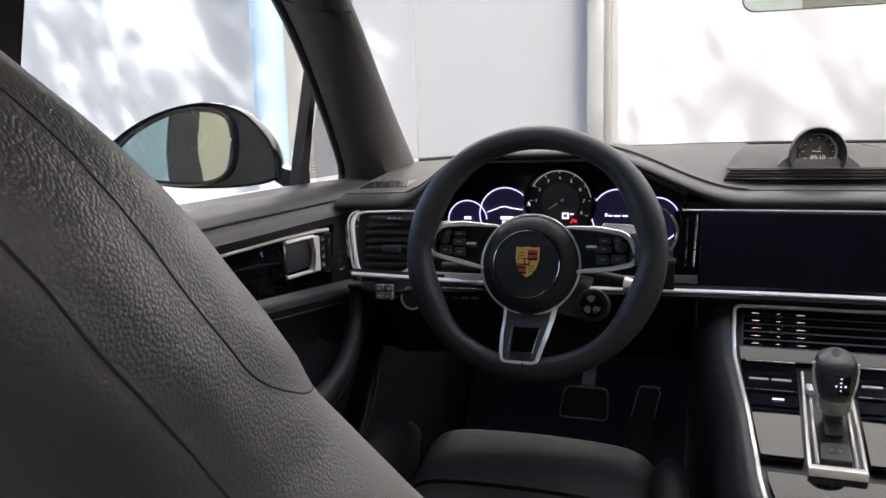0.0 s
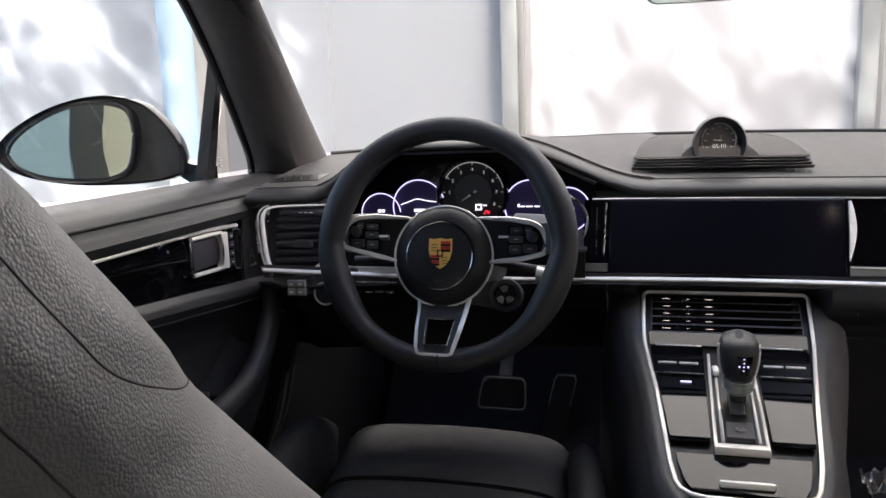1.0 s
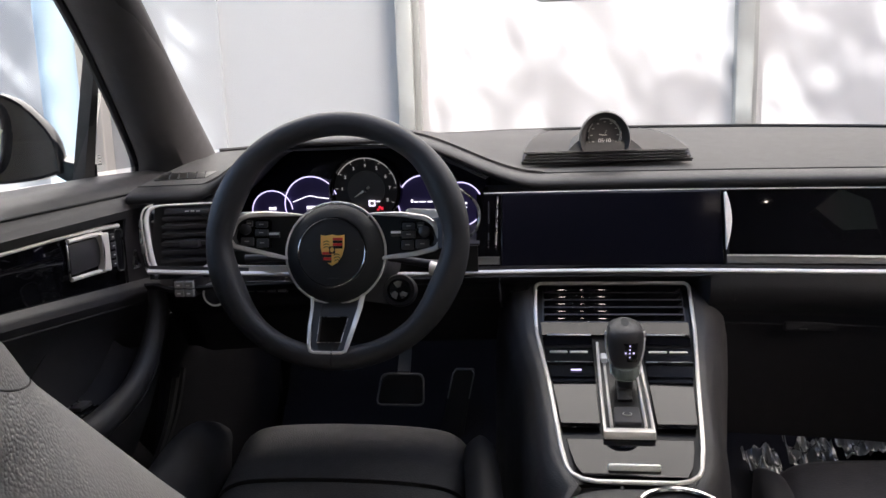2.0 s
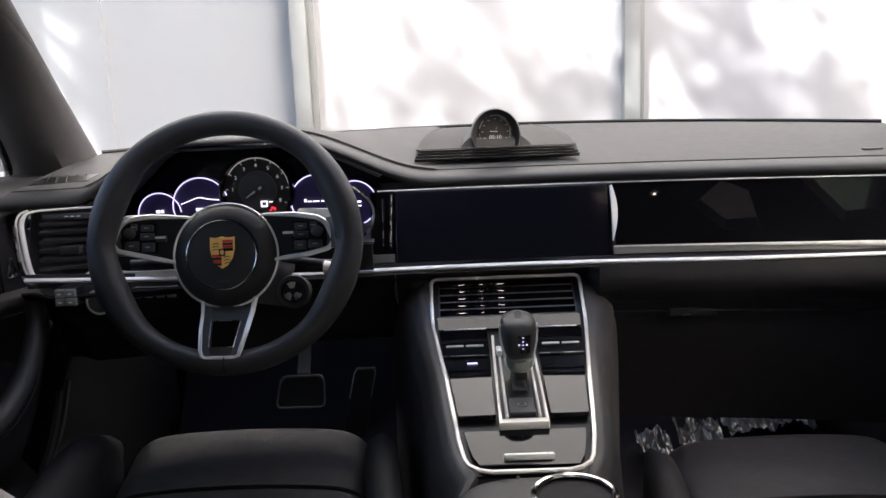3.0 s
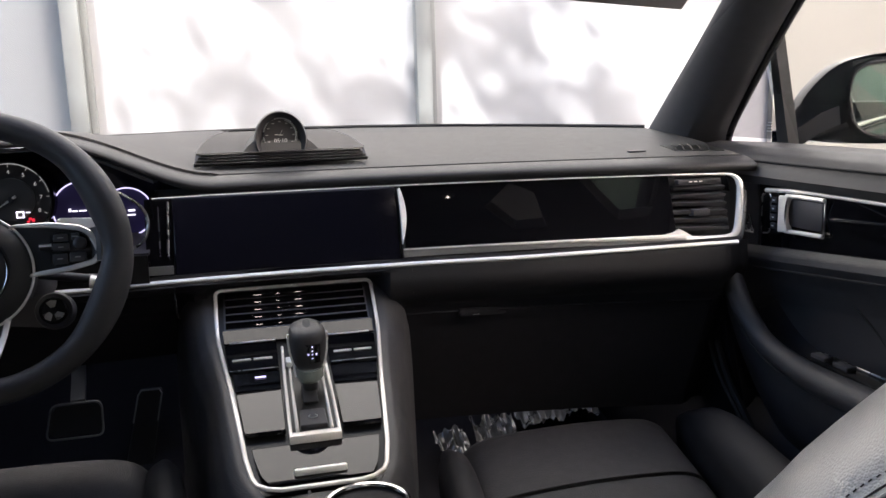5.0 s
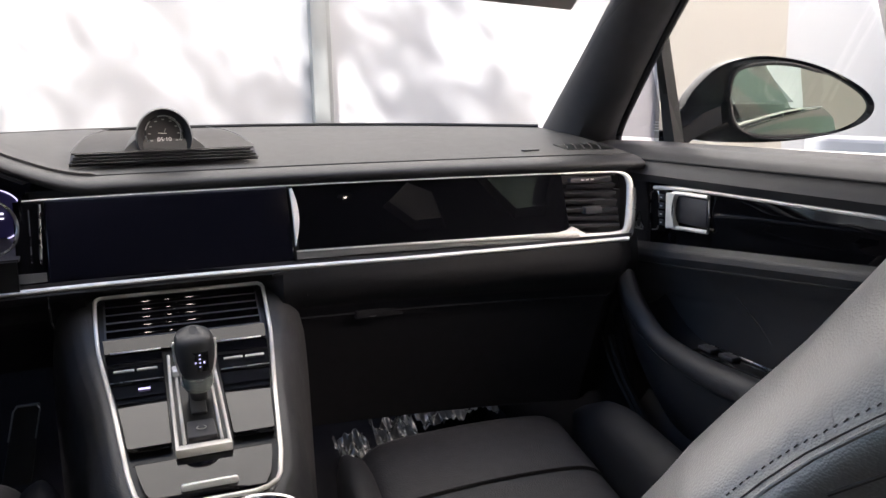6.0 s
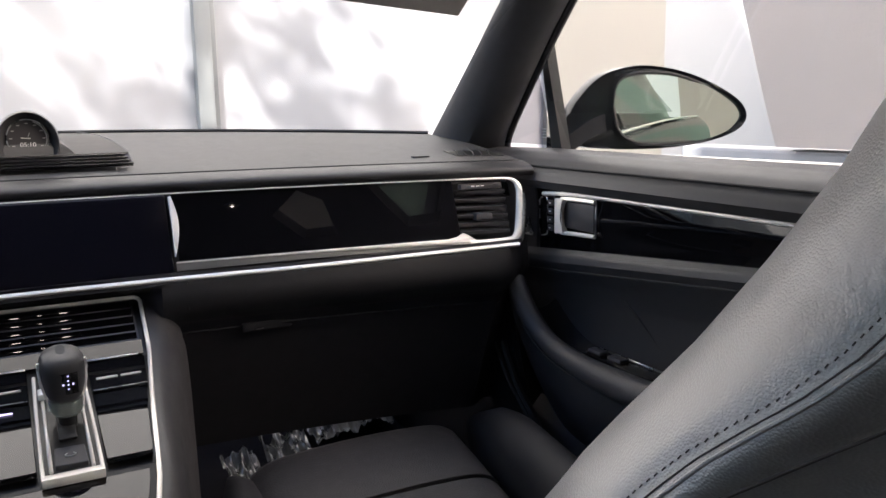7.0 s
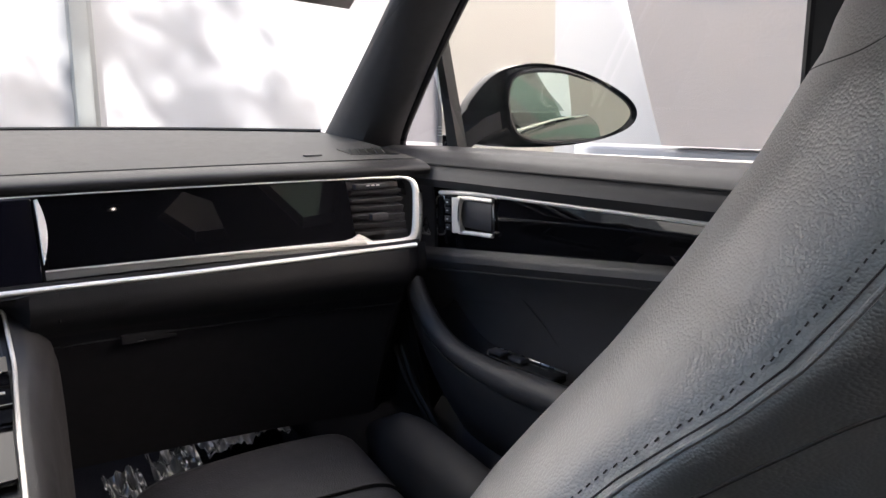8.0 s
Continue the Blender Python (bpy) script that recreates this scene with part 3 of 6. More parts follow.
def front_door(s):
    t = thing("front_door", (s * 0.80, -0.2, 0.3), "black leather car door with a glossy trim panel", "car door", "front doors")
    Y0, Y1 = 0.185, -1.15

    def strip(profile, n=24, thick=0.0, y0=Y0, y1=Y1):
        k = len(profile) - 1

        def fn(u, v):
            y = y0 + (y1 - y0) * u
            i = min(int(v * k), k - 1)
            f = v * k - i
            a, b = profile[i], profile[i + 1]
            q = [(c(y) if callable(c) else c) for c in (*a, *b)]
            return Vector((s * (q[0] + (q[2] - q[0]) * f), y, q[1] + (q[3] - q[1]) * f))
        return sheet(fn, n, k * 3, thick)

    part("shoulder", sheet(lambda u, v: Vector((s * along(v, ((0, 0.862), (0.12, 0.852), (0.3, 0.82), (0.6, 0.78), (0.85, 0.757), (1, 0.746))),
         0.42 - 1.57 * u, along(v, ((0, 0.931), (0.12, 0.947), (0.3, 0.9525), (0.6, 0.949), (0.85, 0.938), (1, 0.9275))) - 0.004 * smooth((0.42 - 1.57 * u - 0.15) / 0.25))), 30, 16, 0.006), SHOULDER_LEATHER, t, "black leather window shoulder")
    part("seam", tube([(s * 0.7435, Y0 - 0.03 - 1.25 * i / 30, 0.9278) for i in range(31)], 0.0020, 6), THREAD, t)
    part("upper_panel", strip([(0.745, 0.926), (0.737, 0.917), (0.731, 0.905), (0.736, 0.8925)], 24, 0.004), SHOULDER_LEATHER, t)
    part("chrome_strip", tube([(s * 0.7425, 0.085 - 1.2 * i / 24, 0.8895 - 0.006 * smooth((0.085 - 1.2 * i / 24) / 0.09)) for i in range(25)], 0.0042, 8, flat=0.9), CHROME, t, "satin chrome strip")
    part("gloss_panel", strip([(0.7480, 0.887), (0.7440, lambda y: (0.887 * 2 + band_top(y)) / 3), (0.7475, lambda y: (0.887 + 2 * band_top(y)) / 3), (0.747, lambda y: band_top(y) - 0.002)], 30, 0.004, 0.10), PIANO, t, "piano black trim panel")
    part("front_cover", strip([(0.742, 0.8925), (0.747, 0.86), (0.747, lambda y: band_top(y))], 4, 0.004, Y0, 0.103), PLASTIC, t)
    part("leather_band", strip([(0.742, lambda y: band_top(y) + 0.001), (0.733, lambda y: band_top(y) * 0.75 + band_low(y) * 0.25), (0.731, lambda y: band_top(y) * 0.4 + band_low(y) * 0.6), (0.738, band_low)], 24, 0.004), LEATHER, t, "black leather band")
    part("seam", tube([(s * 0.7375, Y0 - 0.02 - 1.25 * i / 30, band_low(Y0 - 0.02 - 1.25 * i / 30) - 0.001) for i in range(31)], 0.0014, 6), THREAD, t)
    part("pocket_panel", strip([(0.740, band_low), (0.758, lambda y: band_low(y) - 0.025), (0.772, lambda y: band_low(y) - 0.06), (0.776, 0.60), (0.770, 0.50)], 24, 0.004), SMOOTH_LEATHER, t)
    part("crease", tube(spline([(s * 0.757, 0.10, 0.742), (s * 0.757, 0.02, 0.747), (s * 0.757, -0.08, 0.752), (s * 0.757, -0.35, 0.775)], 14), 0.0013, 6,
         bm=tube([(s * 0.7575, -0.08, 0.752), (s * 0.769, -0.14, 0.70), (s * 0.7725, -0.19, 0.655)], 0.0013, 6)), THREAD, t)
    part("lower_panel", strip([(0.770, 0.52), (0.735, 0.48), (0.725, 0.40), (0.735, 0.30)], 20, 0.006, 0.12), PLASTIC, t)
    pull = spline([(s * 0.716, 0.130, 0.780), (s * 0.704, 0.112, 0.745), (s * 0.70, 0.07, 0.695), (s * 0.70, 0.01, 0.655), (s * 0.70, -0.07, 0.638), (s * 0.70, -0.16, 0.634), (s * 0.70, -0.30, 0.636), (s * 0.70, -0.60, 0.64)], 32)
    part("pull_handle", tube(pull, [0.012 + 0.005 * min(1, i / 6) + 0.006 * smooth((i - 12) / 14) for i in range(33)], 12), LEATHER, t, "black leather door pull")
    part("armrest", sheet(lambda u, v: Vector((s * (0.70 + 0.075 * v), pull[8 + int(24 * u)].y, pull[8 + int(24 * u)].z + 0.004 - 0.02 * math.sin(3.14 * v))), 24, 6, 0.012), SHADED_PLASTIC, t)
    part("armrest_side", sheet(lambda u, v: Vector((s * (0.70 + 0.05 * v * v), pull[int(32 * u)].y, pull[int(32 * u)].z - 0.16 * v)), 32, 6, 0.006), SMOOTH_LEATHER, t)
    part("seam", tube([p + Vector((-s * 0.014, -0.002, -0.014)) for p in pull[10:]], 0.0014, 6), THREAD, t)
    sw = part("window_switch_panel", box(s * 0.735 - 0.016, s * 0.735 + 0.016, -0.20, -0.05, 0.640, 0.652, 0.003), GLOSS_PLASTIC, t)
    for k in range(2):
        part("switch", box(s * 0.735 - 0.009, s * 0.735 + 0.009, -0.115 + 0.045 * k - 0.015, -0.115 + 0.045 * k + 0.015, 0.652, 0.659, 0.003), PLASTIC, sw)
    part("switch_rim", tube([(s * 0.751, -0.05, 0.654), (s * 0.751, -0.20, 0.654)], 0.0016, 6), DARK_CHROME, sw)
    # inner handle
    h = part("handle_recess", box(s * 0.7465 - 0.006, s * 0.7465 + 0.006, -0.047, 0.030, 0.834, 0.877, 0.003), PLASTIC, t, "dark handle recess")
    ring = round_poly([(-0.050, 0.829), (0.047, 0.823), (0.047, 0.879), (-0.050, 0.882)], 0.004, 3)
    part("handle_lip", tube([(s * 0.7405, -0.050, 0.8815), (s * 0.739, 0.0, 0.8815), (s * 0.738, 0.030, 0.880)], 0.0034, 8, bm=tube([(s * 0.7405, -0.050, 0.829), (s * 0.739, 0.0, 0.8275), (s * 0.738, 0.030, 0.826)], 0.0034, 8)), CHROME, h, "bright chrome lip")
    part("handle_lever", plate(round_poly([(0.017, 0.8265), (0.046, 0.8225), (0.046, 0.880), (0.017, 0.8815), (0.023, 0.872), (0.027, 0.860), (0.027, 0.848), (0.023, 0.836)], 0.004, 3), lambda a, b, c: Vector((s * (0.735 - c - 0.12 * (0.046 - a)), a, b)), 0.010, 0.002), CHROME, h, "satin metal door lever")
    part("handle_edge", tube([(s * 0.7415, -0.051, 0.829), (s * 0.7415, -0.051, 0.8815)], 0.0014, 6), DARK_CHROME, h)
    b = part("memory_switches", plate(round_poly([(0.052, 0.817), (0.088, 0.812), (0.092, 0.825), (0.092, 0.877), (0.052, 0.882)], 0.008, 4), lambda a, z, c: Vector((s * (0.7425 - c), a, z)), 0.008, 0.001), GLOSS_PLASTIC, t)
    for k in range(4):
        part("button", box(s * 0.741 - 0.002, s * 0.741 + 0.002, 0.056, 0.068, 0.825 + 0.0135 * k, 0.8345 + 0.0135 * k, 0.001), PLASTIC, b)
        part("button_mark", box(s * 0.7387 - 0.0004, s * 0.7387 + 0.0004, 0.060, 0.064, 0.829 + 0.0135 * k, 0.8305 + 0.0135 * k), SILVER, b)
    part("switch_rim", tube([(s * 0.741, a, z) for a, z in round_poly([(0.071, 0.817), (0.090, 0.814), (0.093, 0.826), (0.093, 0.877), (0.071, 0.88)], 0.007, 4)], 0.0012, 6, closed=True), DARK_CHROME, b)
    tw = part("tweeter_frame", tube([(s * 0.738, a, z) for a, z in round_poly([(0.108, 0.812), (0.135, 0.812), (0.121, 0.842)], 0.005, 4)], 0.0016, 6, closed=True), DARK_CHROME, t, "small metal triangle frame")
    part("tweeter_ring", tube([(s * 0.738, 0.1215 + 0.007 * math.cos(a), 0.8205 + 0.007 * math.sin(a)) for a in np.linspace(0, 6.2832, 14)[:-1]], 0.0013, 6, closed=True), DARK_CHROME, tw)
    # quarter window post and panes
    part("quarter_post", loft([[Vector((s * (0.838 - 0.045 * f + dx), 0.168 - 0.012 * f + dy * (1 - 0.62 * f), 0.95 + 0.21 * f)) for dx, dy in ((-0.010, -0.017), (-0.010, 0.013), (0.010, 0.013), (0.010, -0.017))] for f in (0, 0.15, 0.4, 0.7, 1.0)]), RUBBER, t, "black window post")
    pane = part("window_pane", sheet(lambda u, v: Vector((s * (0.848 - 0.15 * v), 0.165 - 0.012 * v - 0.80 * u, 0.95 + 0.33 * v)), 8, 6), GLASS, t, "clear side window glass")
    pane.visible_shadow = False
    pane = part("quarter_pane", sheet(lambda u, v: Vector((s * (0.846 - 0.05 * v), 0.20 + 0.17 * (1 - u) * (1 - v), 0.955 + 0.19 * v)), 4, 4), QUARTER_GLASS, t, "quarter window glass darkened for the shade outside")
    pane.visible_shadow = False
    part("pane_mark", box(s * 0.8385 - 0.0004, s * 0.8385 + 0.0004, 0.212, 0.226, 0.968, 0.970), POST, pane)
    for k in range(3):
        part("pane_mark", box(s * 0.8375 - 0.0004, s * 0.8375 + 0.0004, 0.212, 0.222 + 0.004 * (k % 2), 0.9735 + 0.005 * k, 0.975 + 0.005 * k), POST, pane)


front_door(-1)
front_door(1)


# ---- outside mirrors ----
def side_mirror(s):
    t = thing("side_mirror", (s * 0.87, 0.24, 0.95), "glossy black side mirror on the car door", "mirror", "side mirrors")
    Y = 0.17
    out = spline([(0.886, 0.958, 0), (0.890, 1.005, 0), (0.908, 1.040, 0), (0.942, 1.076, 0), (0.978, 1.092, 0), (1.02, 1.098, 0), (1.07, 1.092, 0), (1.12, 1.077, 0), (1.165, 1.055, 0), (1.199, 1.031, 0), (1.214, 1.007, 0), (1.209, 0.985, 0), (1.186, 0.968, 0), (1.14, 0.953, 0), (1.07, 0.943, 0), (0.99, 0.942, 0), (0.925, 0.947, 0), (0.886, 0.958, 0)], 48)[:-1]
    cx, cz = 1.05, 1.015
    rings = []
    for f, dy in ((0.93, -0.012), (0.985, -0.018), (1.0, -0.006), (0.985, 0.012), (0.93, 0.030), (0.80, 0.048), (0.55, 0.060), (0.15, 0.066)):
        lean = MIRROR_TURN[s] * smooth((0.12 - dy) / 0.1)
        rings.append([Vector((s * (cx + 0.35 * max(0, dy) + (p.x - cx) * f), Y + dy + lean * (p.x - cx), cz + (p.y - cz) * f)) for p in out])
    part("housing", loft(rings), PAINT, t, "glossy black mirror housing")
    part("foot", loft([[Vector((s * (x + dx), Y + 0.05 + dy, z + dz)) for dx, dy, dz in ((0, -0.03, -0.02), (0, 0.0, -0.02), (0, 0.0, 0.014), (0, -0.03, 0.014))] for x, z in ((0.845, 0.955), (0.88, 0.962), (0.92, 0.985), (0.97, 1.0))]), PAINT, t)
    gl = spline([(0.966, 1.026, 0), (0.970, 1.06, 0), (0.986, 1.077, 0), (1.024, 1.084, 0), (1.076, 1.079, 0), (1.131, 1.057, 0), (1.171, 1.030, 0), (1.187, 1.009, 0), (1.184, 0.991, 0), (1.164, 0.972, 0), (1.124, 0.958, 0), (1.06, 0.952, 0), (1.008, 0.956, 0), (0.978, 0.976, 0), (0.966, 1.026, 0)], 48)[:-1]
    dome = [[Vector((s * (1.07 + (p.x - 1.07) * f), Y - 0.0235 + MIRROR_TURN[s] * (1.07 + (p.x - 1.07) * f - cx) + GLASS_TURN[s] * (p.x - 1.07) * f - 0.0005 * (1 - f * f), 1.017 + (p.y - 1.017) * f)) for p in gl] for f in (1.0, 0.85, 0.7, 0.55, 0.4, 0.25, 0.1, 0.01)]
    back = [p + Vector((0, 0.004, 0)) for p in dome[0]]
    part("mirror_glass", loft([back] + dome), MIRROR, t, "slightly convex mirror glass")
    part("glass_rim", tube([(s * p.x, Y - 0.0225 + MIRROR_TURN[s] * (p.x - cx), p.y) for p in gl], 0.0042, 8, closed=True), GLOSS_PLASTIC, t)


MIRROR_TURN = {-1: -0.20, 1: -0.40}
GLASS_TURN = {-1: 0.0, 1: -0.07}
side_mirror(-1)
side_mirror(1)


# ---- dashboard ----
def face_y(x):
    """Front line of the dash trim."""
    return 0.205 - 0.09 * (abs(x) / 0.7) ** 2


def face(x, z):
    return face_y(x) - 0.04 * (0.912 - z) / 0.115


def hood(x):
    return smooth((x + 0.64) / 0.12) * (1 - smooth((x + 0.34) / 0.24))


def crease(x):
    return Vector((x, face_y(x) + 0.035 + 0.015 * hood(x), 0.936 + 0.071 * hood(x)))


def lip(x):
    return Vector((x, face_y(x) + 0.006 + 0.012 * hood(x), 0.913 + 0.078 * hood(x)))


dash = thing("dashboard", (0, 0.45, 0.6), "black leather dashboard with chrome strips and glossy trim", "dashboard")
DASH_X = 0.735


def dash_top(u, v):
    x = -DASH_X + 2 * DASH_X * u
    a, b = Vector((x, far_y(x), far_z(x))), crease(x)
    p = a.lerp(b, v)
    p.z = b.z + (a.z - b.z) * (1 - v) + 0.004 * math.sin(math.pi * v)
    h = hood(x)
    if h:
        p.z = max(p.z, b.z + (a.z - b.z) * smooth((1 - v)) + 0.004)
    return p


part("top_pad", sheet(dash_top, 110, 30, 0.01), DASH_TOP, dash, "dark grey leather top pad")
N = 110
part("screen_seal", tube([Vector((x, far_y(x) + 0.004, far_z(x) + 0.003)) for x in np.linspace(-0.735, 0.735, 80)], 0.0036, 6), RUBBER, dash, "black rubber strip at the windscreen")
part("top_seam", tube([crease(-DASH_X + 2 * DASH_X * i / N) + Vector((0, 0.001, 0.0005)) for i in range(N + 1)], 0.0011, 6), THREAD, dash)


def roll(u, v):
    x = -DASH_X + 2 * DASH_X * u
    a, b = crease(x), lip(x)
    f = v
    return Vector((x, a.y + (b.y - a.y) * f - 0.020 * math.sin(math.pi * min(1, f * 0.9)), a.z + (b.z - a.z) * f ** 1.3))


part("front_roll", sheet(roll, 110, 10, 0.008), SHADED_EDGE_LEATHER, dash, "smooth black leather front edge")


def strip_rise(x):
    return (0.013 if x > 0 else 0.022) * max(0.0, (abs(x) - 0.30) / 0.40) ** 1.5


def face_sheet(x0, x1, z0, z1, n=16, off=0.0, thick=0.006, slope=0.0):
    return sheet(lambda u, v: Vector((x0 + (x1 - x0) * u + slope * (1 - v), face(x0 + (x1 - x0) * u, z1 + (z0 - z1) * v) + off, z1 + (z0 - z1) * v)), n, 6, thick)


part("upper_chrome_strip", tube([Vector((x, face(x, 0.910) - 0.004, 0.9105)) for x in np.linspace(-0.195, 0.66, 50)], 0.0011, 6), CHROME, dash, "thin chrome strip")
part("backing_panel", face_sheet(-0.195, 0.71, 0.79, 0.915, 30, 0.06), PLASTIC, dash)
part("backing_panel", face_sheet(-0.72, -0.60, 0.79, 0.915, 8, 0.06), PLASTIC, dash)
part("trim_panel", sheet(lambda u, v: Vector((0.172 + 0.425 * u, face(0.172 + 0.43 * u, 0.909 - 0.092 * v) - 0.001, 0.909 - (0.0915 + 0.001 * u) * v)), 30, 8, 0.006), PIANO, dash, "piano black passenger trim")
# the wide screen
part("display_screen", plate(round_poly([(-0.166, 0.798), (0.163, 0.798), (0.163, 0.9085), (-0.166, 0.9085)], 0.003, 2), lambda a, z, c: Vector((a, face(0.0, z) - 0.010 - c, z)), 0.012, 0.001), SCREEN, dash, "switched-off wide dark screen")
part("screen_glow_area", plate([(-0.146, 0.806), (0.148, 0.806), (0.148, 0.9), (-0.146, 0.9)], lambda a, z, c: Vector((a, face(0.0, z) - 0.0108 - c, z)), 0.0005), SCREEN, dash)


def blade(u, v):
    x = 0.1665 + 0.010 * math.sin(math.pi * min(1, 0.12 + v * 0.85)) * u
    z = 0.907 - 0.082 * v
    return Vector((x, face(x, z) - 0.013 + 0.006 * u, z))


part("screen_fin", sheet(blade, 4, 14, 0.002), SILVER, dash, "curved silver fin beside the screen")
part("screen_fin", sheet(lambda u, v: Vector((-0.172 - 0.0015 * u - 0.003 * v, face(-0.17, 0.905 - 0.08 * v) - 0.008 + 0.004 * u, 0.905 - 0.075 * v)), 3, 8, 0.002), DARK_CHROME, dash)
part("screen_side_panel", face_sheet(-0.205, -0.168, 0.80, 0.909, 4, 0.002), PIANO, dash)
part("screen_fin", tube([(-0.186, face(-0.186, 0.9 - 0.075 * i / 8) - 0.001, 0.9 - 0.07 * i / 8) for i in range(9)], 0.0007, 6), DARK_CHROME, dash)
# lower strips
part("chrome_strip", sheet(lambda u, v: Vector((-0.690 + 1.372 * u, face(-0.690 + 1.372 * u, 0.797) - 0.012 - 0.004 * math.sin(3.1416 * v), 0.7985 - 0.0075 * v + strip_rise(-0.690 + 1.372 * u))), 90, 5, 0.004), CHROME, dash, "long bright chrome strip")
part("shadow_groove", sheet(lambda u, v: Vector((-0.69 + 1.38 * u, face(-0.69 + 1.38 * u, 0.797) - 0.006, 0.803 - 0.006 * v + strip_rise(-0.69 + 1.38 * u))), 60, 2, 0.002), PLASTIC, dash)
part("satin_strip", sheet(lambda u, v: Vector((0.166 + 0.44 * u, face(0.166 + 0.44 * u, 0.81) - 0.0085, 0.8165 + 0.001 * u - (0.0115 - 0.003 * u) * v)) + Vector((0, -0.003 * v, 0)), 30, 4, 0.003), SATIN, dash, "satin silver strip")
part("satin_edge", tube([(0.166 + 0.44 * f, face(0.166 + 0.44 * f, 0.815) - 0.0105, 0.8165 - 0.001 * f) for f in np.linspace(0, 1, 20)], [0.0012 + 0.0042 * f * f for f in np.linspace(0, 1, 20)], 8), CHROME, dash, "chrome edge of the strip")
part("satin_strip", sheet(lambda u, v: Vector((-0.168 - 0.06 * u, face(-0.2, 0.81) - 0.010, 0.818 - 0.012 * v)), 8, 3, 0.003), SATIN, dash, "satin silver strip")


def air_vent(s):
    """A side vent: dark mouth with slats in a chrome bracket."""
    xo, xi = 0.700, 0.598
    v = part("air_vent", sheet(lambda u, q: Vector((s * (xi - 0.015 + (xo - xi + 0.01) * u), face_y(0.65) + 0.02, 0.905 - 0.095 * q)), 4, 4, 0.006), PLASTIC, dash, "side air vent with dark slats")
    for k in range(6):
        z = 0.889 - 0.0125 * k
        x_in = xi + 0.006 - 0.012 * k / 5
        part("slat", loft([[Vector((s * x, face(x, z) + a, z + b)) for a, b in ((0.0, 0.0025), (0.018, 0.0045), (0.018, 0.001), (0.001, -0.0025))] for x in np.linspace(x_in, 0.684 - 0.003 * k / 5, 6)]), VENT_PLASTIC, v)
    part("slider", box(s * 0.640 - 0.015, s * 0.640 + 0.015, face(0.64, 0.85) - 0.005, face(0.64, 0.85) + 0.01, 0.845, 0.857, 0.002), PLASTIC, v)
    part("head_bar", box(s * 0.645 - 0.038, s * 0.645 + 0.038, face(0.645, 0.90) - 0.003, face(0.645, 0.90) + 0.01, 0.894, 0.903, 0.002), PLASTIC, v)
    for k in range(3):
        part("mark", box(s * 0.638 + 0.009 * (k - 1) - 0.003, s * 0.638 + 0.009 * (k - 1) + 0.003, face(0.64, 0.90) - 0.0042, face(0.64, 0.90) - 0.003, 0.8985, 0.9), SILVER, v)
    path = [(s * 0.60, 0.9105), (s * 0.66, 0.9105), (s * 0.692, 0.9085), (s * 0.7025, 0.897), (s * 0.7005, 0.875), (s * 0.692, 0.838), (s * 0.685, 0.820), (s * 0.673, 0.8135), (s * 0.64, 0.8115), (s * 0.60, 0.8115)]
    sp = spline([(a, face(abs(a), z) - 0.008, z) for a, z in path], 40)
    part("bracket", tube(sp, [along(i, ((0, 0.0016), (8, 0.002), (13, 0.0054 if s > 0 else 0.0038), (26, 0.0062 if s > 0 else 0.0042), (31, 0.0054 if s > 0 else 0.0044), (40, 0.0050))) for i in range(41)], 10, up=(0, 1, 0)), CHROME, v, "satin chrome vent bracket")
    sp2 = spline([(a * 1.012, face(abs(a), z) - 0.004, z - 0.002) for a, z in path[3:8]], 20)
    part("outer_bracket", tube([p + Vector((s * 0.005, 0.004, -0.007)) for p in sp2], 0.0045, 8), DARK_CHROME, v)
    if s < 0:
        part("bracket_line", tube([p + Vector((-0.011, 0.006, 0.001)) for p in sp[8:32]], 0.0017, 6, up=(0, 1, 0)), CHROME, v, "thin chrome line round the vent")
    part("corner_fin", plate([(0.575, 0.811), (0.625, 0.811), (0.620, 0.815), (0.607, 0.8235), (0.599, 0.828), (0.589, 0.8225), (0.560, 0.8165), (0.540, 0.8155), (0.540, 0.811)], lambda a, z, c: Vector((s * a, face(a, z) - 0.010 - c, z)), 0.004), CHROME, v, "pointed chrome corner")


air_vent(1)
air_vent(-1)
part("outer_strip", sheet(lambda u, v: Vector((-0.60 + 0.13 * u, face(-0.55, 0.81) - 0.008, 0.8165 - 0.010 * v)), 8, 3, 0.004), CHROME, dash, "chrome strip by the vent")
def pad_z(x, y):
    return dash_top(0.5 + x / (2 * DASH_X), (far_y(x) - y) / (far_y(x) - crease(x).y)).z


for s in (-1, 1):
    v = part("defrost_vent", sheet(lambda u, q: Vector((s * (0.652 + 0.075 * u), 0.212 - 0.03 * u + 0.05 * q, pad_z(0.652 + 0.075 * u, 0.212 - 0.03 * u + 0.05 * q) + 0.001)), 10, 4, 0.002), SPOKE_BLACK, dash, "small defroster outlet")
    for k in range(5):
        x = 0.654 + 0.013 * k
        part("rib", tube([(s * (x + 0.016 * f), 0.213 - 0.4 * (x - 0.652) + 0.045 * f, pad_z(x + 0.016 * f, 0.213 - 0.4 * (x - 0.652) + 0.045 * f) + 0.001 + 0.0022 * math.sin(3.14 * f)) for f in (0, 0.25, 0.5, 0.75, 1)], 0.0009, 6), GLOSS_PLASTIC, v)
part("sensor_plate", box(0.575, 0.605, 0.225, 0.236, pad_z(0.59, 0.23) - 0.001, pad_z(0.59, 0.23) + 0.0025, 0.001), PLASTIC, dash)


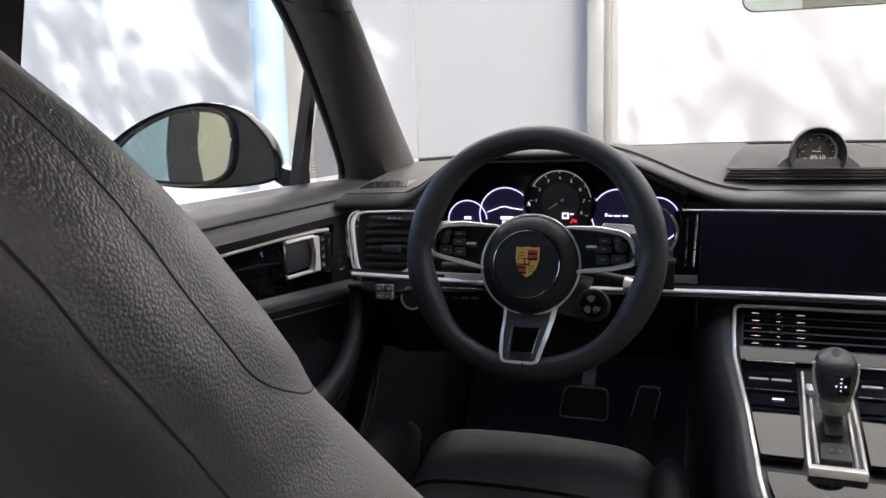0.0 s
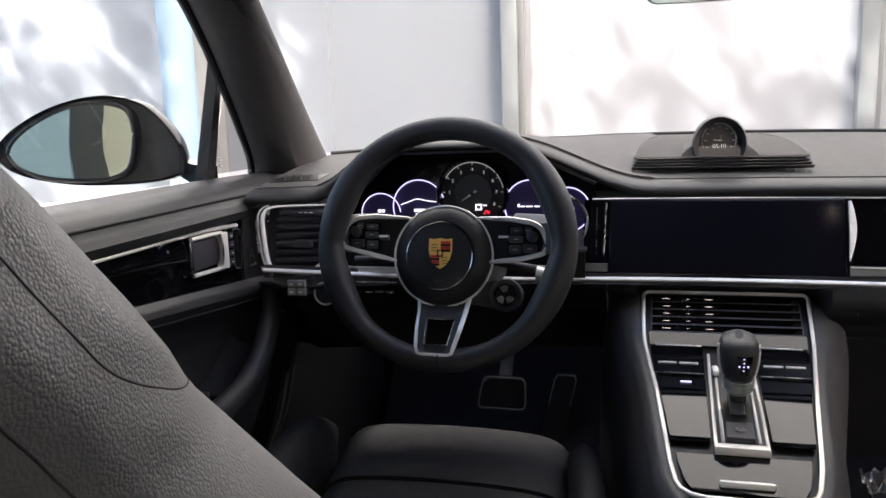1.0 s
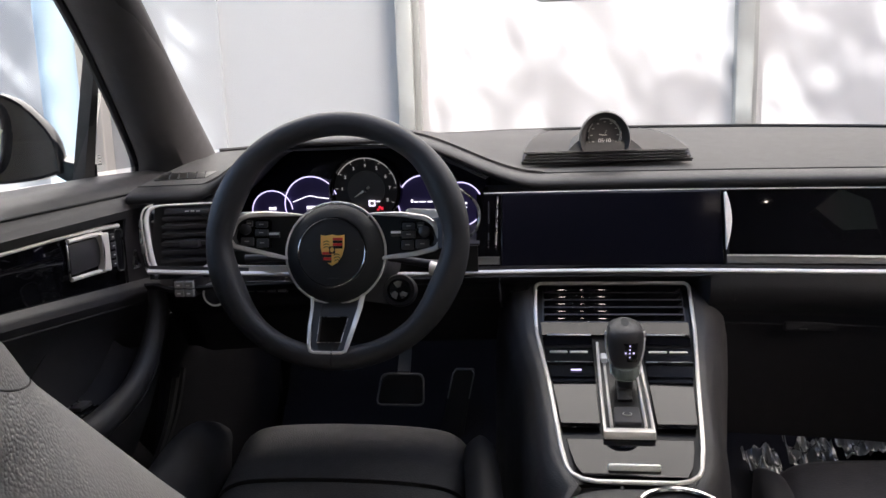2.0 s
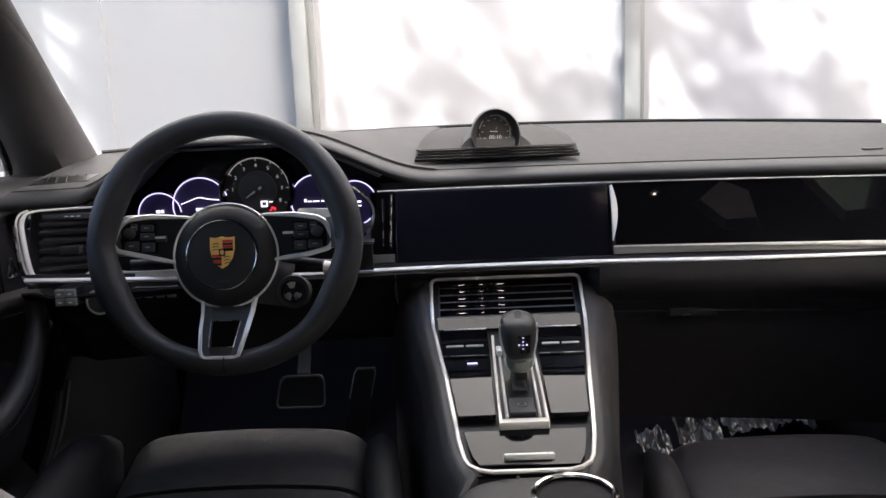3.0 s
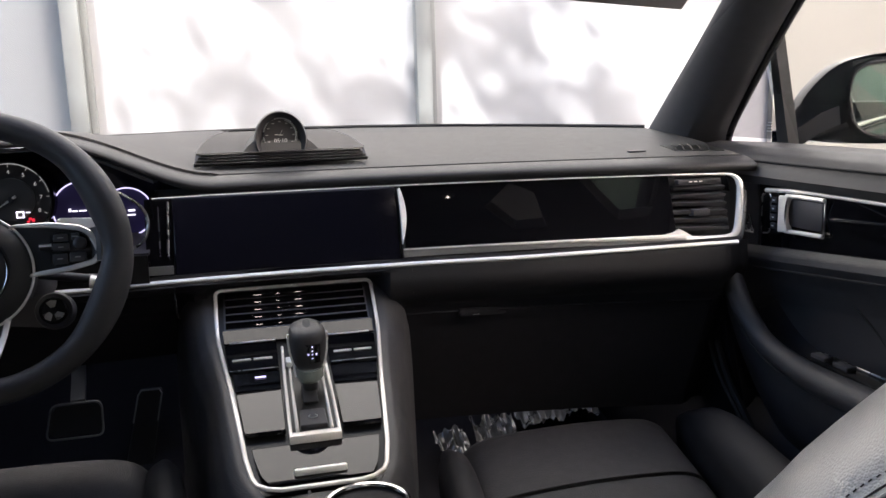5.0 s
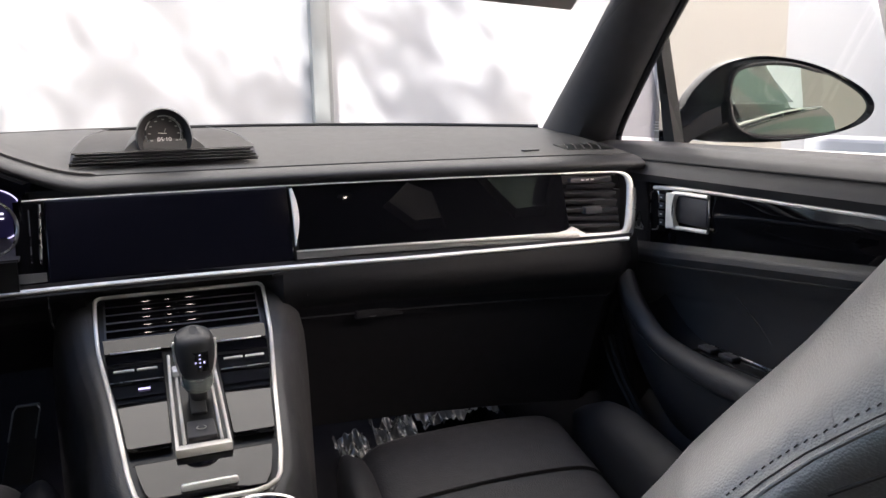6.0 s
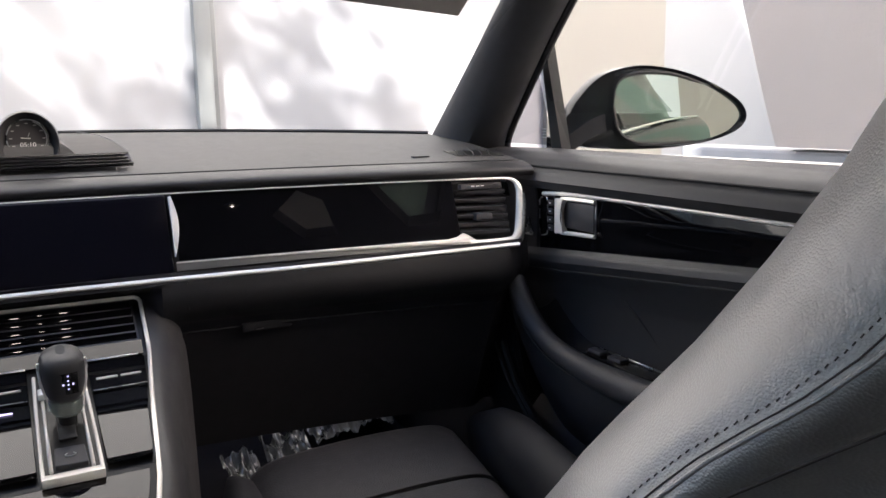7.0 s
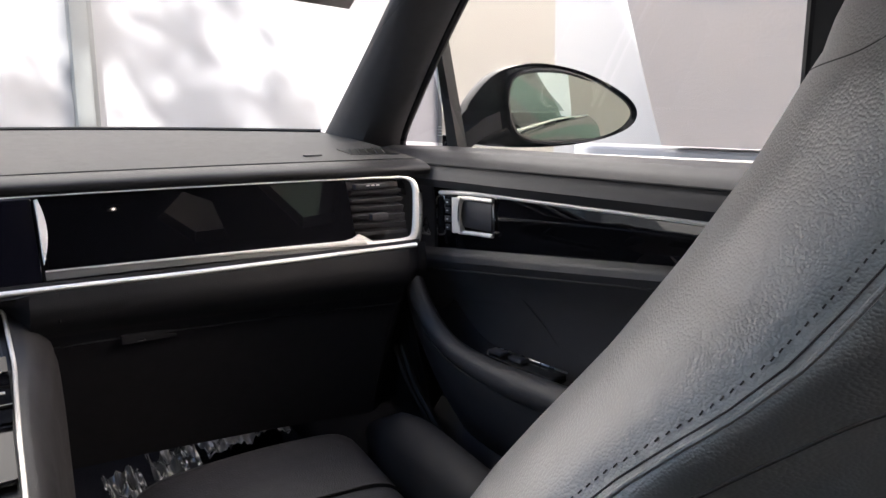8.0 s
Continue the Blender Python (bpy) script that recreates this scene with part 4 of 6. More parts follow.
def eased(v, pairs):
    """A table read softly, so that its corners round off."""
    return sum(along(v + d, pairs) for d in (-0.09, -0.06, -0.03, 0.0, 0.03, 0.06, 0.09)) / 7


def lower_dash(u, v):
    x = -0.715 + 1.43 * u
    top = face(x, 0.79) - 0.012
    plain = eased(v, ((0, 0.0), (0.12, -0.008), (0.25, -0.006), (0.38, 0.008), (0.55, 0.040), (1.0, 0.12)))
    middle = along(v, ((0, 0.0), (0.04, 0.012), (0.10, 0.034), (0.2, 0.052), (0.42, 0.080), (1.0, 0.13)))
    driver = along(v, ((0, 0.0), (0.08, 0.010), (0.15, 0.036), (0.3, 0.050), (0.42, 0.06), (0.55, 0.08), (1.0, 0.13)))
    top += 0.04 * smooth((abs(x) - 0.655) / 0.05)
    m, d = smooth((0.140 - abs(x)) / 0.025), smooth((-0.115 - x) / 0.05)
    y = top + middle * m + (1 - m) * (driver * d + plain * (1 - d))
    z = along(v, ((0, 0.791), (0.15, 0.772), (0.3, 0.752), (0.42, 0.735), (0.55, 0.70), (1.0, 0.50)))
    z += strip_rise(x) * (1 - smooth(v / 0.2))
    z += (along(v, ((0, 0.791), (0.15, 0.774), (0.3, 0.760), (0.55, 0.73), (1.0, 0.655))) - z) * d
    return Vector((x, y, z))


part("lower_panel", sheet(lambda u, v: lower_dash(u, v * 0.45), 100, 18, 0.004), LOWER_LEATHER, dash, "smooth black leather lower panel")
# knee panel and glovebox take the plastic darkened for footwell shade
part("knee_panel", sheet(lambda u, v: lower_dash(u, 0.445 + v * 0.555), 100, 14, 0.004), SHADED_PLASTIC, dash)
for x in (-0.168, 0.175):
    part("panel_joint", tube([Vector((x, face(x, 0.79) - 0.0185, 0.790)), Vector((x, face(x, 0.79) - 0.0205, 0.772)), Vector((x, face(x, 0.79) - 0.0165, 0.752)), Vector((x, face(x, 0.79) + 0.012, 0.735))], 0.0016, 6), THREAD, dash)
g = part("glovebox_lid", sheet(lambda u, v: lower_dash((0.17 + 0.51 * u + 0.715) / 1.43, 0.50 + 0.49 * v) + Vector((0, -0.0025, -0.002)), 24, 12, 0.004), SHADED_PLASTIC, dash, "dark glovebox lid")
part("glovebox_handle", box(0.252, 0.330, 0.1575, 0.174, 0.700, 0.715, 0.004), SHADED_PLASTIC, g)
# metal sliver shaped to stand in for a highlight on the handle
part("handle_glint", box(0.273, 0.284, 0.1560, 0.1580, 0.7035, 0.7050, 0.0005), DARK_CHROME, g)
part("glovebox_lock", lathe([(0.006, 0), (0.006, 0.004), (0.004, 0.005)], 16, lambda a, b, h: Vector((0.352 + a, 0.166 - h, 0.711 + b))), GLOSS_PLASTIC, g)
# binnacle
part("binnacle_lining", sheet(lambda u, v: Vector((-0.65 + 0.46 * u, lip(-0.65 + 0.46 * u).y + (0.30 - lip(-0.65 + 0.46 * u).y) * v, lip(-0.65 + 0.46 * u).z - 0.003 - 0.004 * v)), 40, 4, 0.004), PLASTIC, dash)
part("binnacle_floor", sheet(lambda u, v: Vector((-0.61 + 0.41 * u, 0.155 + 0.14 * v, 0.838 + 0.012 * v)), 12, 4, 0.004), PLASTIC, dash)
part("binnacle_wall", sheet(lambda u, v: Vector((-0.197 + 0.004 * v, face(-0.2, 0.9) - 0.004 + 0.1 * v, 0.915 - 0.08 * u)), 4, 4, 0.004), PIANO, dash)
part("binnacle_rim", tube(spline([(-0.30, 0.190, 0.960), (-0.25, 0.190, 0.930), (-0.212, 0.186, 0.905), (-0.20, 0.182, 0.880), (-0.208, 0.176, 0.852), (-0.235, 0.170, 0.838)], 20), 0.0022, 6), DARK_CHROME, dash)
part("driver_side_panel", sheet(lambda u, v: Vector((-0.60 + 0.40 * u, face(-0.4, 0.8) + 0.004, 0.838 - 0.04 * v)), 10, 4, 0.004), SPOKE_BLACK, dash)
# switches under the driver's vent
sw = part("light_switch_panel", box(-0.656, -0.624, 0.073, 0.112, 0.774, 0.801, 0.002), PLASTIC, dash)
for i in range(2):
    for j in range(2):
        part("button", box(-0.6525 + 0.0152 * i, -0.6385 + 0.0152 * i, 0.068, 0.075, 0.7765 + 0.0125 * j, 0.7875 + 0.0125 * j, 0.0012), GREY_PLASTIC, sw, "grey switch key")
        part("mark", box(-0.6485 + 0.0152 * i, -0.6435 + 0.0152 * i, 0.0672, 0.0680, 0.7805 + 0.0125 * j, 0.7825 + 0.0125 * j), SILVER, sw)
k = part("light_knob", lathe([(0.017, 0), (0.017, 0.012), (0.014, 0.016)], 24, lambda a, b, h: Vector((-0.598 + a, 0.100 - h, 0.776 + b))), PLASTIC, dash, "round light switch")
part("knob_ring", tube([(-0.598 + 0.0175 * math.cos(a), 0.086, 0.776 + 0.0175 * math.sin(a)) for a in np.linspace(0, 6.2832, 28)[:-1]], 0.0017, 6, closed=True, up=(0, 1, 0)), SILVER, k, "bright ring")
sw = part("lower_switch_panel", box(-0.565, -0.495, 0.125, 0.14, 0.768, 0.786, 0.003), GLOSS_PLASTIC, dash)
for i in range(4):
    part("button", box(-0.562 + 0.017 * i, -0.549 + 0.017 * i, 0.121, 0.126, 0.771, 0.783, 0.0015), GREY_PLASTIC, sw)
    part("mark", box(-0.558 + 0.017 * i, -0.553 + 0.017 * i, 0.1202, 0.121, 0.776, 0.7775), SILVER, sw)

# ---- instrument cluster ----
CL_Y = 0.285
cl = thing("instrument_cluster", (-0.40, CL_Y, 0.85), "lit instrument cluster with five round gauges", "gauges")
part("panel", sheet(lambda u, v: Vector((-0.64 + 0.45 * u, CL_Y + 0.010 + 0.02 * v, 0.842 + (min(0.985, lip(-0.64 + 0.45 * u).z - 0.005) - 0.842) * v)), 10, 6, 0.004), SCREEN, cl, "dark gloss display panel")


def disc(cx, cz, r, y, n=40, d=0.002):
    return plate([(cx + r * math.cos(2 * math.pi * i / n), cz + r * math.sin(2 * math.pi * i / n)) for i in range(n)], lambda a, z, c: Vector((a, y - c, z)), d)


def arc(cx, cz, r, y, a0, a1, w, n=36):
    return tube([(cx + r * math.cos(radians(a0 + (a1 - a0) * i / n)), y, cz + r * math.sin(radians(a0 + (a1 - a0) * i / n))) for i in range(n + 1)], w, 6, up=(0, 1, 0))


def bars(cx, cz, y, spec, mat, parent, name="display_bars"):
    bm = bmesh.new()
    for dx, dz, w, h in spec:
        box(cx + dx - w / 2, cx + dx + w / 2, y - 0.0004, y + 0.0004, cz + dz - h / 2, cz + dz + h / 2, bm=bm)
    part(name, bm, mat, parent, smooth=False)


for cx, cz, r, a0, a1 in ((-0.497, 0.888, 0.047, 20, 205), (-0.567, 0.876, 0.036, 5, 200), (-0.302, 0.889, 0.044, 30, 215), (-0.240, 0.883, 0.037, -70, 115)):
    g = part("display_gauge", disc(cx, cz, r - 0.001, CL_Y + 0.003), GLOW_BLUE, cl, "round display, faintly purple with added flare")
    part("gauge_arc", arc(cx, cz, r, CL_Y - 0.001, a0, a1, 0.0010), GLOW, g, "lit lavender arc")
bars(-0.567, 0.873, CL_Y - 0.001, ((-0.003, 0.008, 0.006, 0.005), (0.004, 0.008, 0.005, 0.005), (0, -0.001, 0.026, 0.0022)), GLOW_WHITE, cl)
bars(-0.494, 0.882, CL_Y - 0.001, ((0, 0.0, 0.024, 0.005), (0, -0.007, 0.018, 0.004)), GLOW_WHITE, cl)
part("car_outline", tube(spline([(-0.530, CL_Y - 0.001, 0.892), (-0.516, CL_Y - 0.001, 0.897), (-0.500, CL_Y - 0.001, 0.902), (-0.484, CL_Y - 0.001, 0.899), (-0.466, CL_Y - 0.001, 0.897)], 14), 0.0008, 6), GLOW_WHITE, cl)
bars(-0.300, 0.889, CL_Y - 0.001, ((-0.022, 0.0010, 0.0035, 0.005), (-0.015, -0.0005, 0.007, 0.0020), (-0.004, -0.0005, 0.011, 0.0018), (0.009, -0.0005, 0.009, 0.0020), (0.022, 0.0005, 0.005, 0.004)), GLOW_WHITE, cl)
bars(-0.240, 0.882, CL_Y - 0.001, ((-0.01, 0.004, 0.007, 0.005), (0.006, 0.003, 0.010, 0.003), (0.004, -0.004, 0.014, 0.002)), GLOW_WHITE, cl)
TX, TZ = -0.400, 0.911
tach = part("tachometer", lathe([(0.062, -0.005), (0.062, 0.016), (0.059, 0.019), (0.056, 0.016), (0.0555, 0.0)], 48, lambda a, b, h: Vector((TX + a, CL_Y - h, TZ + b))), GLOSS_PLASTIC, cl, "round rev counter in a black ring")
part("dial_face", disc(TX, TZ, 0.0555, CL_Y - 0.001), DIAL, tach)
part("dial_centre", disc(TX, TZ, 0.032, CL_Y - 0.0035), DIAL_CENTRE, tach, "grey dial centre")
part("dial_ring", arc(TX, TZ, 0.0535, CL_Y - 0.006, 42, 150, 0.0006), GLOW_DIM, tach)
part("dial_ring", arc(TX, TZ, 0.0535, CL_Y - 0.006, 10, 38, 0.0006), GLOW_DIM, tach)
for i in range(8):
    a = radians(177 - 29 * i)
    text(str(i + 1), 0.0080, Matrix.Translation(Vector((TX + 0.041 * math.cos(a), CL_Y - 0.004, TZ + 0.041 * math.sin(a))) - cl.location) @ pose(0, 0, 0, 90, 0, 0), GLOW_DIM, cl)
    part("tick", box(-0.0004, 0.0004, -0.0003, 0.0003, -0.002, 0.002), GLOW_DIM, tach, local=True).matrix_local = Matrix.Translation(Vector((TX + 0.0505 * math.cos(a), CL_Y - 0.004, TZ + 0.0505 * math.sin(a))) - cl.location) @ pose(0, 0, 0, 0, math.degrees(math.pi / 2 - a), 0)
part("needle", tube([(TX - 0.019, CL_Y - 0.008, TZ - 0.012), (TX - 0.004, CL_Y - 0.008, TZ - 0.002), (TX + 0.007, CL_Y - 0.008, TZ + 0.005)], [0.0006, 0.0018, 0.0022], 8), NEEDLE, tach, "white needle")
part("hub", lathe([(0.005, 0), (0.005, 0.008), (0.003, 0.010)], 16, lambda a, b, h: Vector((TX + a, CL_Y - h, TZ + b))), PLASTIC, tach)
bars(TX + 0.010, TZ - 0.023, CL_Y - 0.006, ((0, 0.004, 0.010, 0.0018), (0, -0.004, 0.010, 0.0018), (-0.0045, 0, 0.0018, 0.009), (0.0045, 0, 0.0018, 0.009), (0.011, 0.003, 0.006, 0.0016)), GLOW_WHITE, tach, "speed_digit")
bars(TX + 0.023, TZ - 0.032, CL_Y - 0.006, ((0, 0.002, 0.004, 0.004), (0.004, 0, 0.004, 0.005), (-0.003, -0.002, 0.004, 0.003)), GLOW_RED, tach, "warning_light")

# ---- steering wheel ----
wheel = thing("steering_wheel", (-0.3832, 0.0, 0.8745), "black leather three-spoke steering wheel with satin spokes", "steering wheel")
wheel.rotation_euler = (radians(75), 0, 0)
RW = 0.166


def wpart(name, bm, mat, parent=None, label="", smooth=True):
    if not name.startswith("rim"):
        bmesh.ops.translate(bm, verts=bm.verts, vec=(-0.0065, -0.0178, 0))
    return part(name, bm, mat, parent or wheel, label, smooth, local=True)


def rim_ring():
    path, rs = [], []
    for i in range(96):
        a = 2 * math.pi * i / 96
        grip = smooth(1 - abs(abs(math.degrees(math.atan2(math.sin(a), abs(math.cos(a))))) - 22) / 30)
        r = 0.0168 + 0.0036 * grip - 0.0012 * smooth(-math.sin(a) * 2 - 1)
        path.append((0.002 + (0.1832 - r) * math.cos(a), -0.002 + 0.962 * (0.1832 - r) * math.sin(a), 0))
        rs.append(r)
    return tube(path, rs, 16, closed=True, flat=1.1)


rim = wpart("rim", rim_ring(), SMOOTH_LEATHER, None, "smooth black leather rim")
for a in (40, 140, 270):
    c, s_ = math.cos(radians(a)), math.sin(radians(a))
    wpart("rim_seam", tube([(0.002 + (RW + 0.0162 * math.cos(b)) * c, -0.002 + 0.962 * (RW + 0.0162 * math.cos(b)) * s_, 0.0178 * math.sin(b)) for b in np.linspace(0, 6.2832, 20)[:-1]], 0.0011, 5, closed=True, up=(c, s_, 0.3)), THREAD, rim)
HZ = -0.030
wpart("hub", lathe([(0.068, HZ - 0.035), (0.0705, HZ - 0.006), (0.0690, HZ - 0.001), (0.0665, HZ + 0.003), (0.060, HZ + 0.008), (0.053, HZ + 0.0115), (0.0490, HZ + 0.0125), (0.0478, HZ + 0.0105), (0.0465, HZ + 0.0105), (0.040, HZ + 0.0120), (0.030, HZ + 0.0130), (0.010, HZ + 0.014), (0.001, HZ + 0.014)], 64, lambda a, b, h: Vector((a, b, h))), HUB_BLACK, None, "round padded hub")
circle = lambda r, z, n=64: [(r * math.cos(2 * math.pi * i / n), r * math.sin(2 * math.pi * i / n), z) for i in range(n)]
wpart("hub_ring", tube(circle(0.0712, HZ - 0.002), 0.0017, 8, closed=True), WHEEL_CHROME, None, "satin chrome hub ring")
wpart("inner_ring", tube([(a - 0.002, b, c) for a, b, c in circle(0.0472, HZ + 0.0118)], 0.0010, 8, closed=True), RING_METAL, None, "thin chrome inner ring")
for a, b, w in ((-0.033, 0.003, 0.006), (0.033, 0.003, 0.006), (0.0, -0.036, 0.016)):
    wpart("horn_mark", box(a - w / 2, a + w / 2, b - 0.0006, b + 0.0006, HZ + 0.0120, HZ + 0.0128), PLASTIC, None)
crest_shape = [(-0.0155, 0.020), (-0.008, 0.0185), (0, 0.0205), (0.008, 0.0185), (0.0155, 0.020), (0.0158, 0.004), (0.013, -0.008), (0.007, -0.017), (0, -0.0215), (-0.007, -0.017), (-0.013, -0.008), (-0.0158, 0.004)]
BZ = HZ + 0.0162
badge = wpart("badge", plate([(a * 1.06, b * 1.03 + 0.003) for a, b in crest_shape], lambda a, b, c: Vector((a, b, BZ + c)), 0.003, 0.0005), GOLD, None, "shield-shaped gold, red and black badge")
red, black, groove = bmesh.new(), bmesh.new(), bmesh.new()
for k in range(4):
    w = 0.0138 - 0.0017 * max(0, k - 1)
    box(-w, -0.0008, -0.0036 - 0.0038 * k, -0.0001 - 0.0038 * k, BZ - 0.0002, BZ + 0.0004, bm=black if k % 2 else red)
    box(0.0008, 0.0146, 0.0160 - 0.0038 * k, 0.0195 - 0.0038 * k, BZ - 0.0002, BZ + 0.0004, bm=black if k % 2 else red)
for q, dx, dy in ((1, -0.0125, 0.0055), (-1, 0.0035, -0.0125)):
    for k in range(3):
        tube([(dx + 0.0085 * f - 0.0007 * k * (q < 0), dy + 0.0040 * k + 0.0018 * math.sin(3.14 * f), BZ + 0.0001) for f in (0, 0.25, 0.5, 0.75, 1)], 0.0005, 5, bm=groove)
box(-0.0042, 0.0042, -0.0025, 0.0075, BZ - 0.0002, BZ + 0.0006, bm=groove)
wpart("badge_field", red, CREST_RED, badge, smooth=False)
wpart("badge_field", black, CREST_BLACK, badge, smooth=False)
wpart("badge_groove", groove, CREST_BLACK, badge)
wpart("badge_centre", plate([(0.0028 * math.cos(a), 0.0028 + 0.0036 * math.sin(a)) for a in np.linspace(0, 6.2832, 11)[:-1]], lambda a, b, c: Vector((a, b, BZ + 0.0009 + c)), 0.0008), GOLD, badge)
for s in (-1, 1):
    out = [(0.045, 0.054), (0.100, 0.056), (0.127, 0.053), (0.140, 0.045), (0.146, 0.030), (0.1495, 0.020), (0.144, 0.010), (0.110, 0.002), (0.078, -0.005), (0.058, -0.010)]
    zed = lambda a: HZ - 0.002 + 0.012 * smooth((a - 0.05) / 0.09)
    fall = lambda a: 0.006 * smooth((abs(a) - 0.06) / 0.06) if s > 0 else 0.0
    out = [(a, b - fall(a)) for a, b in round_poly(out, 0.008, 3)]
    sp = wpart("spoke", plate([(s * a, b) for a, b in out], lambda a, b, c: Vector((a, b, zed(abs(a)) - 0.003 + c)), 0.014), SPOKE_BLACK, None, "black side spoke with switches")
    wpart("spoke_frame", tube([(s * a, b, zed(a) + 0.0005) for a, b in out], [0.0019 + 0.0016 * smooth((a - 0.055) / 0.04) for a, b in out], 8, closed=True, flat=0.7), WHEEL_CHROME, sp, "satin chrome spoke frame")
    wpart("switch_field", plate(round_poly([(s * a, b) for a, b in ((0.092, 0.048), (0.126, 0.047), (0.136, 0.040), (0.141, 0.022), (0.136, 0.014), (0.092, 0.006))], 0.004, 2), lambda a, b, c: Vector((a, b - fall(a), zed(abs(a)) - 0.0015 + c)), 0.003), GLOSS_PLASTIC, sp)
    for bx, by, bw, bh in ((0.105, 0.0405, 0.0085, 0.0042), (0.122, 0.0420, 0.0045, 0.0042), (0.105, 0.0290, 0.0095, 0.0048), (0.1035, 0.0145, 0.0085, 0.0062), (0.1245, 0.0165, 0.0095, 0.0058)):
        by -= fall(bx)
        wpart("button", box(s * bx - bw, s * bx + bw, by - bh, by + bh, zed(bx) - 0.003, zed(bx) + 0.0018, 0.0012), SPOKE_KEY, sp)
        wpart("button_mark", box(s * bx - 0.0032, s * bx + 0.0032, by - 0.0006, by + 0.0007, zed(bx) + 0.0018, zed(bx) + 0.0021), GREY_PLASTIC, sp)
    wpart("joy_knob", lathe([(0.0078, -0.003), (0.0078, 0.003), (0.006, 0.0045), (0.001, 0.0048)], 20, lambda a, b, h: Vector((s * 0.1275 + a, 0.0335 - fall(0.127) + b, zed(0.127) + h))), SPOKE_KEY, sp)
    wpart("roller", tube([(s * 0.080, 0.026, zed(0.08)), (s * 0.094, 0.026, zed(0.09))], 0.004, 10), PLASTIC, sp)
    wpart("roller_band", box(s * 0.087 - 0.007, s * 0.087 + 0.007, 0.0255, 0.0285, zed(0.087) + 0.003, zed(0.087) + 0.0046, 0.0005), SILVER, sp)
    wpart("spoke_bridge", loft([[Vector((s * x, b, z + dz)) for b, dz in ((0.046, -0.004), (0.004, -0.004), (0.004, -0.014), (0.046, -0.014))] for x, z in ((0.130, -0.026), (0.142, -0.018), (0.153, -0.006))]), PLASTIC, sp)
    wpart("paddle", plate(round_poly([(s * 0.095, 0.050), (s * 0.146, 0.044), (s * 0.142, 0.060), (s * 0.10, 0.062)], 0.004, 3), lambda a, b, c: Vector((a, b, -0.036 + c)), 0.004, 0.001), SILVER if s > 0 else DARK_CHROME, None, "shift paddle behind the rim")
zf = lambda b: HZ - 0.006 + 0.050 * smooth((-b - 0.055) / 0.080)
fork = bmesh.new()
for s in (-1, 1):
    plate([(s * a, b) for a, b in ((0.036, -0.058), (0.031, -0.095), (0.0260, -0.129), (0.022, -0.1355), (0.012, -0.1355), (0.0165, -0.123), (0.0200, -0.095), (0.0215, -0.058))], lambda a, b, c: Vector((a + 0.003, b, zf(b) - 0.002 + c)), 0.012, bm=fork)
plate([(-0.012, -0.1355), (0.012, -0.1355), (0.0165, -0.123), (-0.0165, -0.123)], lambda a, b, c: Vector((a + 0.003, b, zf(b) - 0.002 + c)), 0.012, bm=fork)
plate([(-0.0205, -0.088), (0.0205, -0.088), (0.0215, -0.058), (-0.0215, -0.058)], lambda a, b, c: Vector((a + 0.003, b, zf(b) - 0.002 + c)), 0.012, bm=fork)
sp = wpart("lower_spoke", fork, SPOKE_KEY, None, "open forked lower spoke")
edge_line = [(-0.0365, -0.055), (-0.0335, -0.078), (-0.031, -0.10), (-0.0262, -0.127), (-0.0240, -0.1340), (-0.019, -0.1365), (0.019, -0.1365), (0.0240, -0.1340), (0.0262, -0.127), (0.031, -0.10), (0.0335, -0.078), (0.0365, -0.055)]
wpart("spoke_frame", tube([(a + 0.003, b, zf(b) + 0.0005) for a, b in edge_line], [0.0026, 0.0026, 0.0026, 0.0026, 0.0024, 0.0022, 0.0022, 0.0026, 0.0032, 0.0036, 0.0038, 0.0038], 8, flat=0.8), WHEEL_CHROME, sp, "satin chrome fork")
wpart("opening_edge", tube([(a + 0.003, b, zf(b) - 0.001) for a, b in ((-0.0165, -0.123), (-0.0198, -0.089), (0.0198, -0.089), (0.0165, -0.123))], 0.0007, 6, closed=True), DARK_CHROME, sp)
MD = Vector((0.0885, -0.052))
md = wpart("mode_dial", lathe([(0.0225, -0.066), (0.0235, -0.050), (0.0215, -0.045), (0.0175, -0.046)], 32, lambda a, b, h: Vector((MD.x + a, MD.y + b, h))), PLASTIC, None, "round drive mode dial")
wpart("dial_knob", lathe([(0.0165, -0.05), (0.0165, -0.042), (0.0150, -0.041), (0.0135, -0.043), (0.002, -0.043)], 28, lambda a, b, h: Vector((MD.x + a, MD.y + b, h))), GLOSS_PLASTIC, md)
for a in (100, 225, 315):
    wpart("knob_mark", plate([(MD.x + r * math.cos(radians(a + k)), MD.y + r * math.sin(radians(a + k))) for r, k in ((0.005, -30), (0.013, -28), (0.0135, 0), (0.013, 28), (0.005, 30))], lambda a, b, c: Vector((a, b, -0.0405 + c)), 0.002), DARK_CHROME, md)
wpart("dial_arm", loft([[Vector((x, -0.052 + w * b, z)) for b, z in ((-1, -0.064), (1, -0.064), (1, -0.052), (-1, -0.052))] for x, w in ((0.030, 0.014), (0.055, 0.017), (0.075, 0.020), (0.090, 0.020))]), PLASTIC, md)
col = wpart("column_cover", lathe([(0.058, HZ - 0.03), (0.062, HZ - 0.06), (0.072, -0.13), (0.078, -0.24)], 24, lambda a, b, h: Vector((a, b * 0.8, h))), PLASTIC, None, "black steering column cover")
wpart("stalk", tube([(0.05, 0.0, -0.085), (0.12, -0.012, -0.085), (0.155, -0.016, -0.082)], [0.006, 0.006, 0.008], 10), PLASTIC, col)
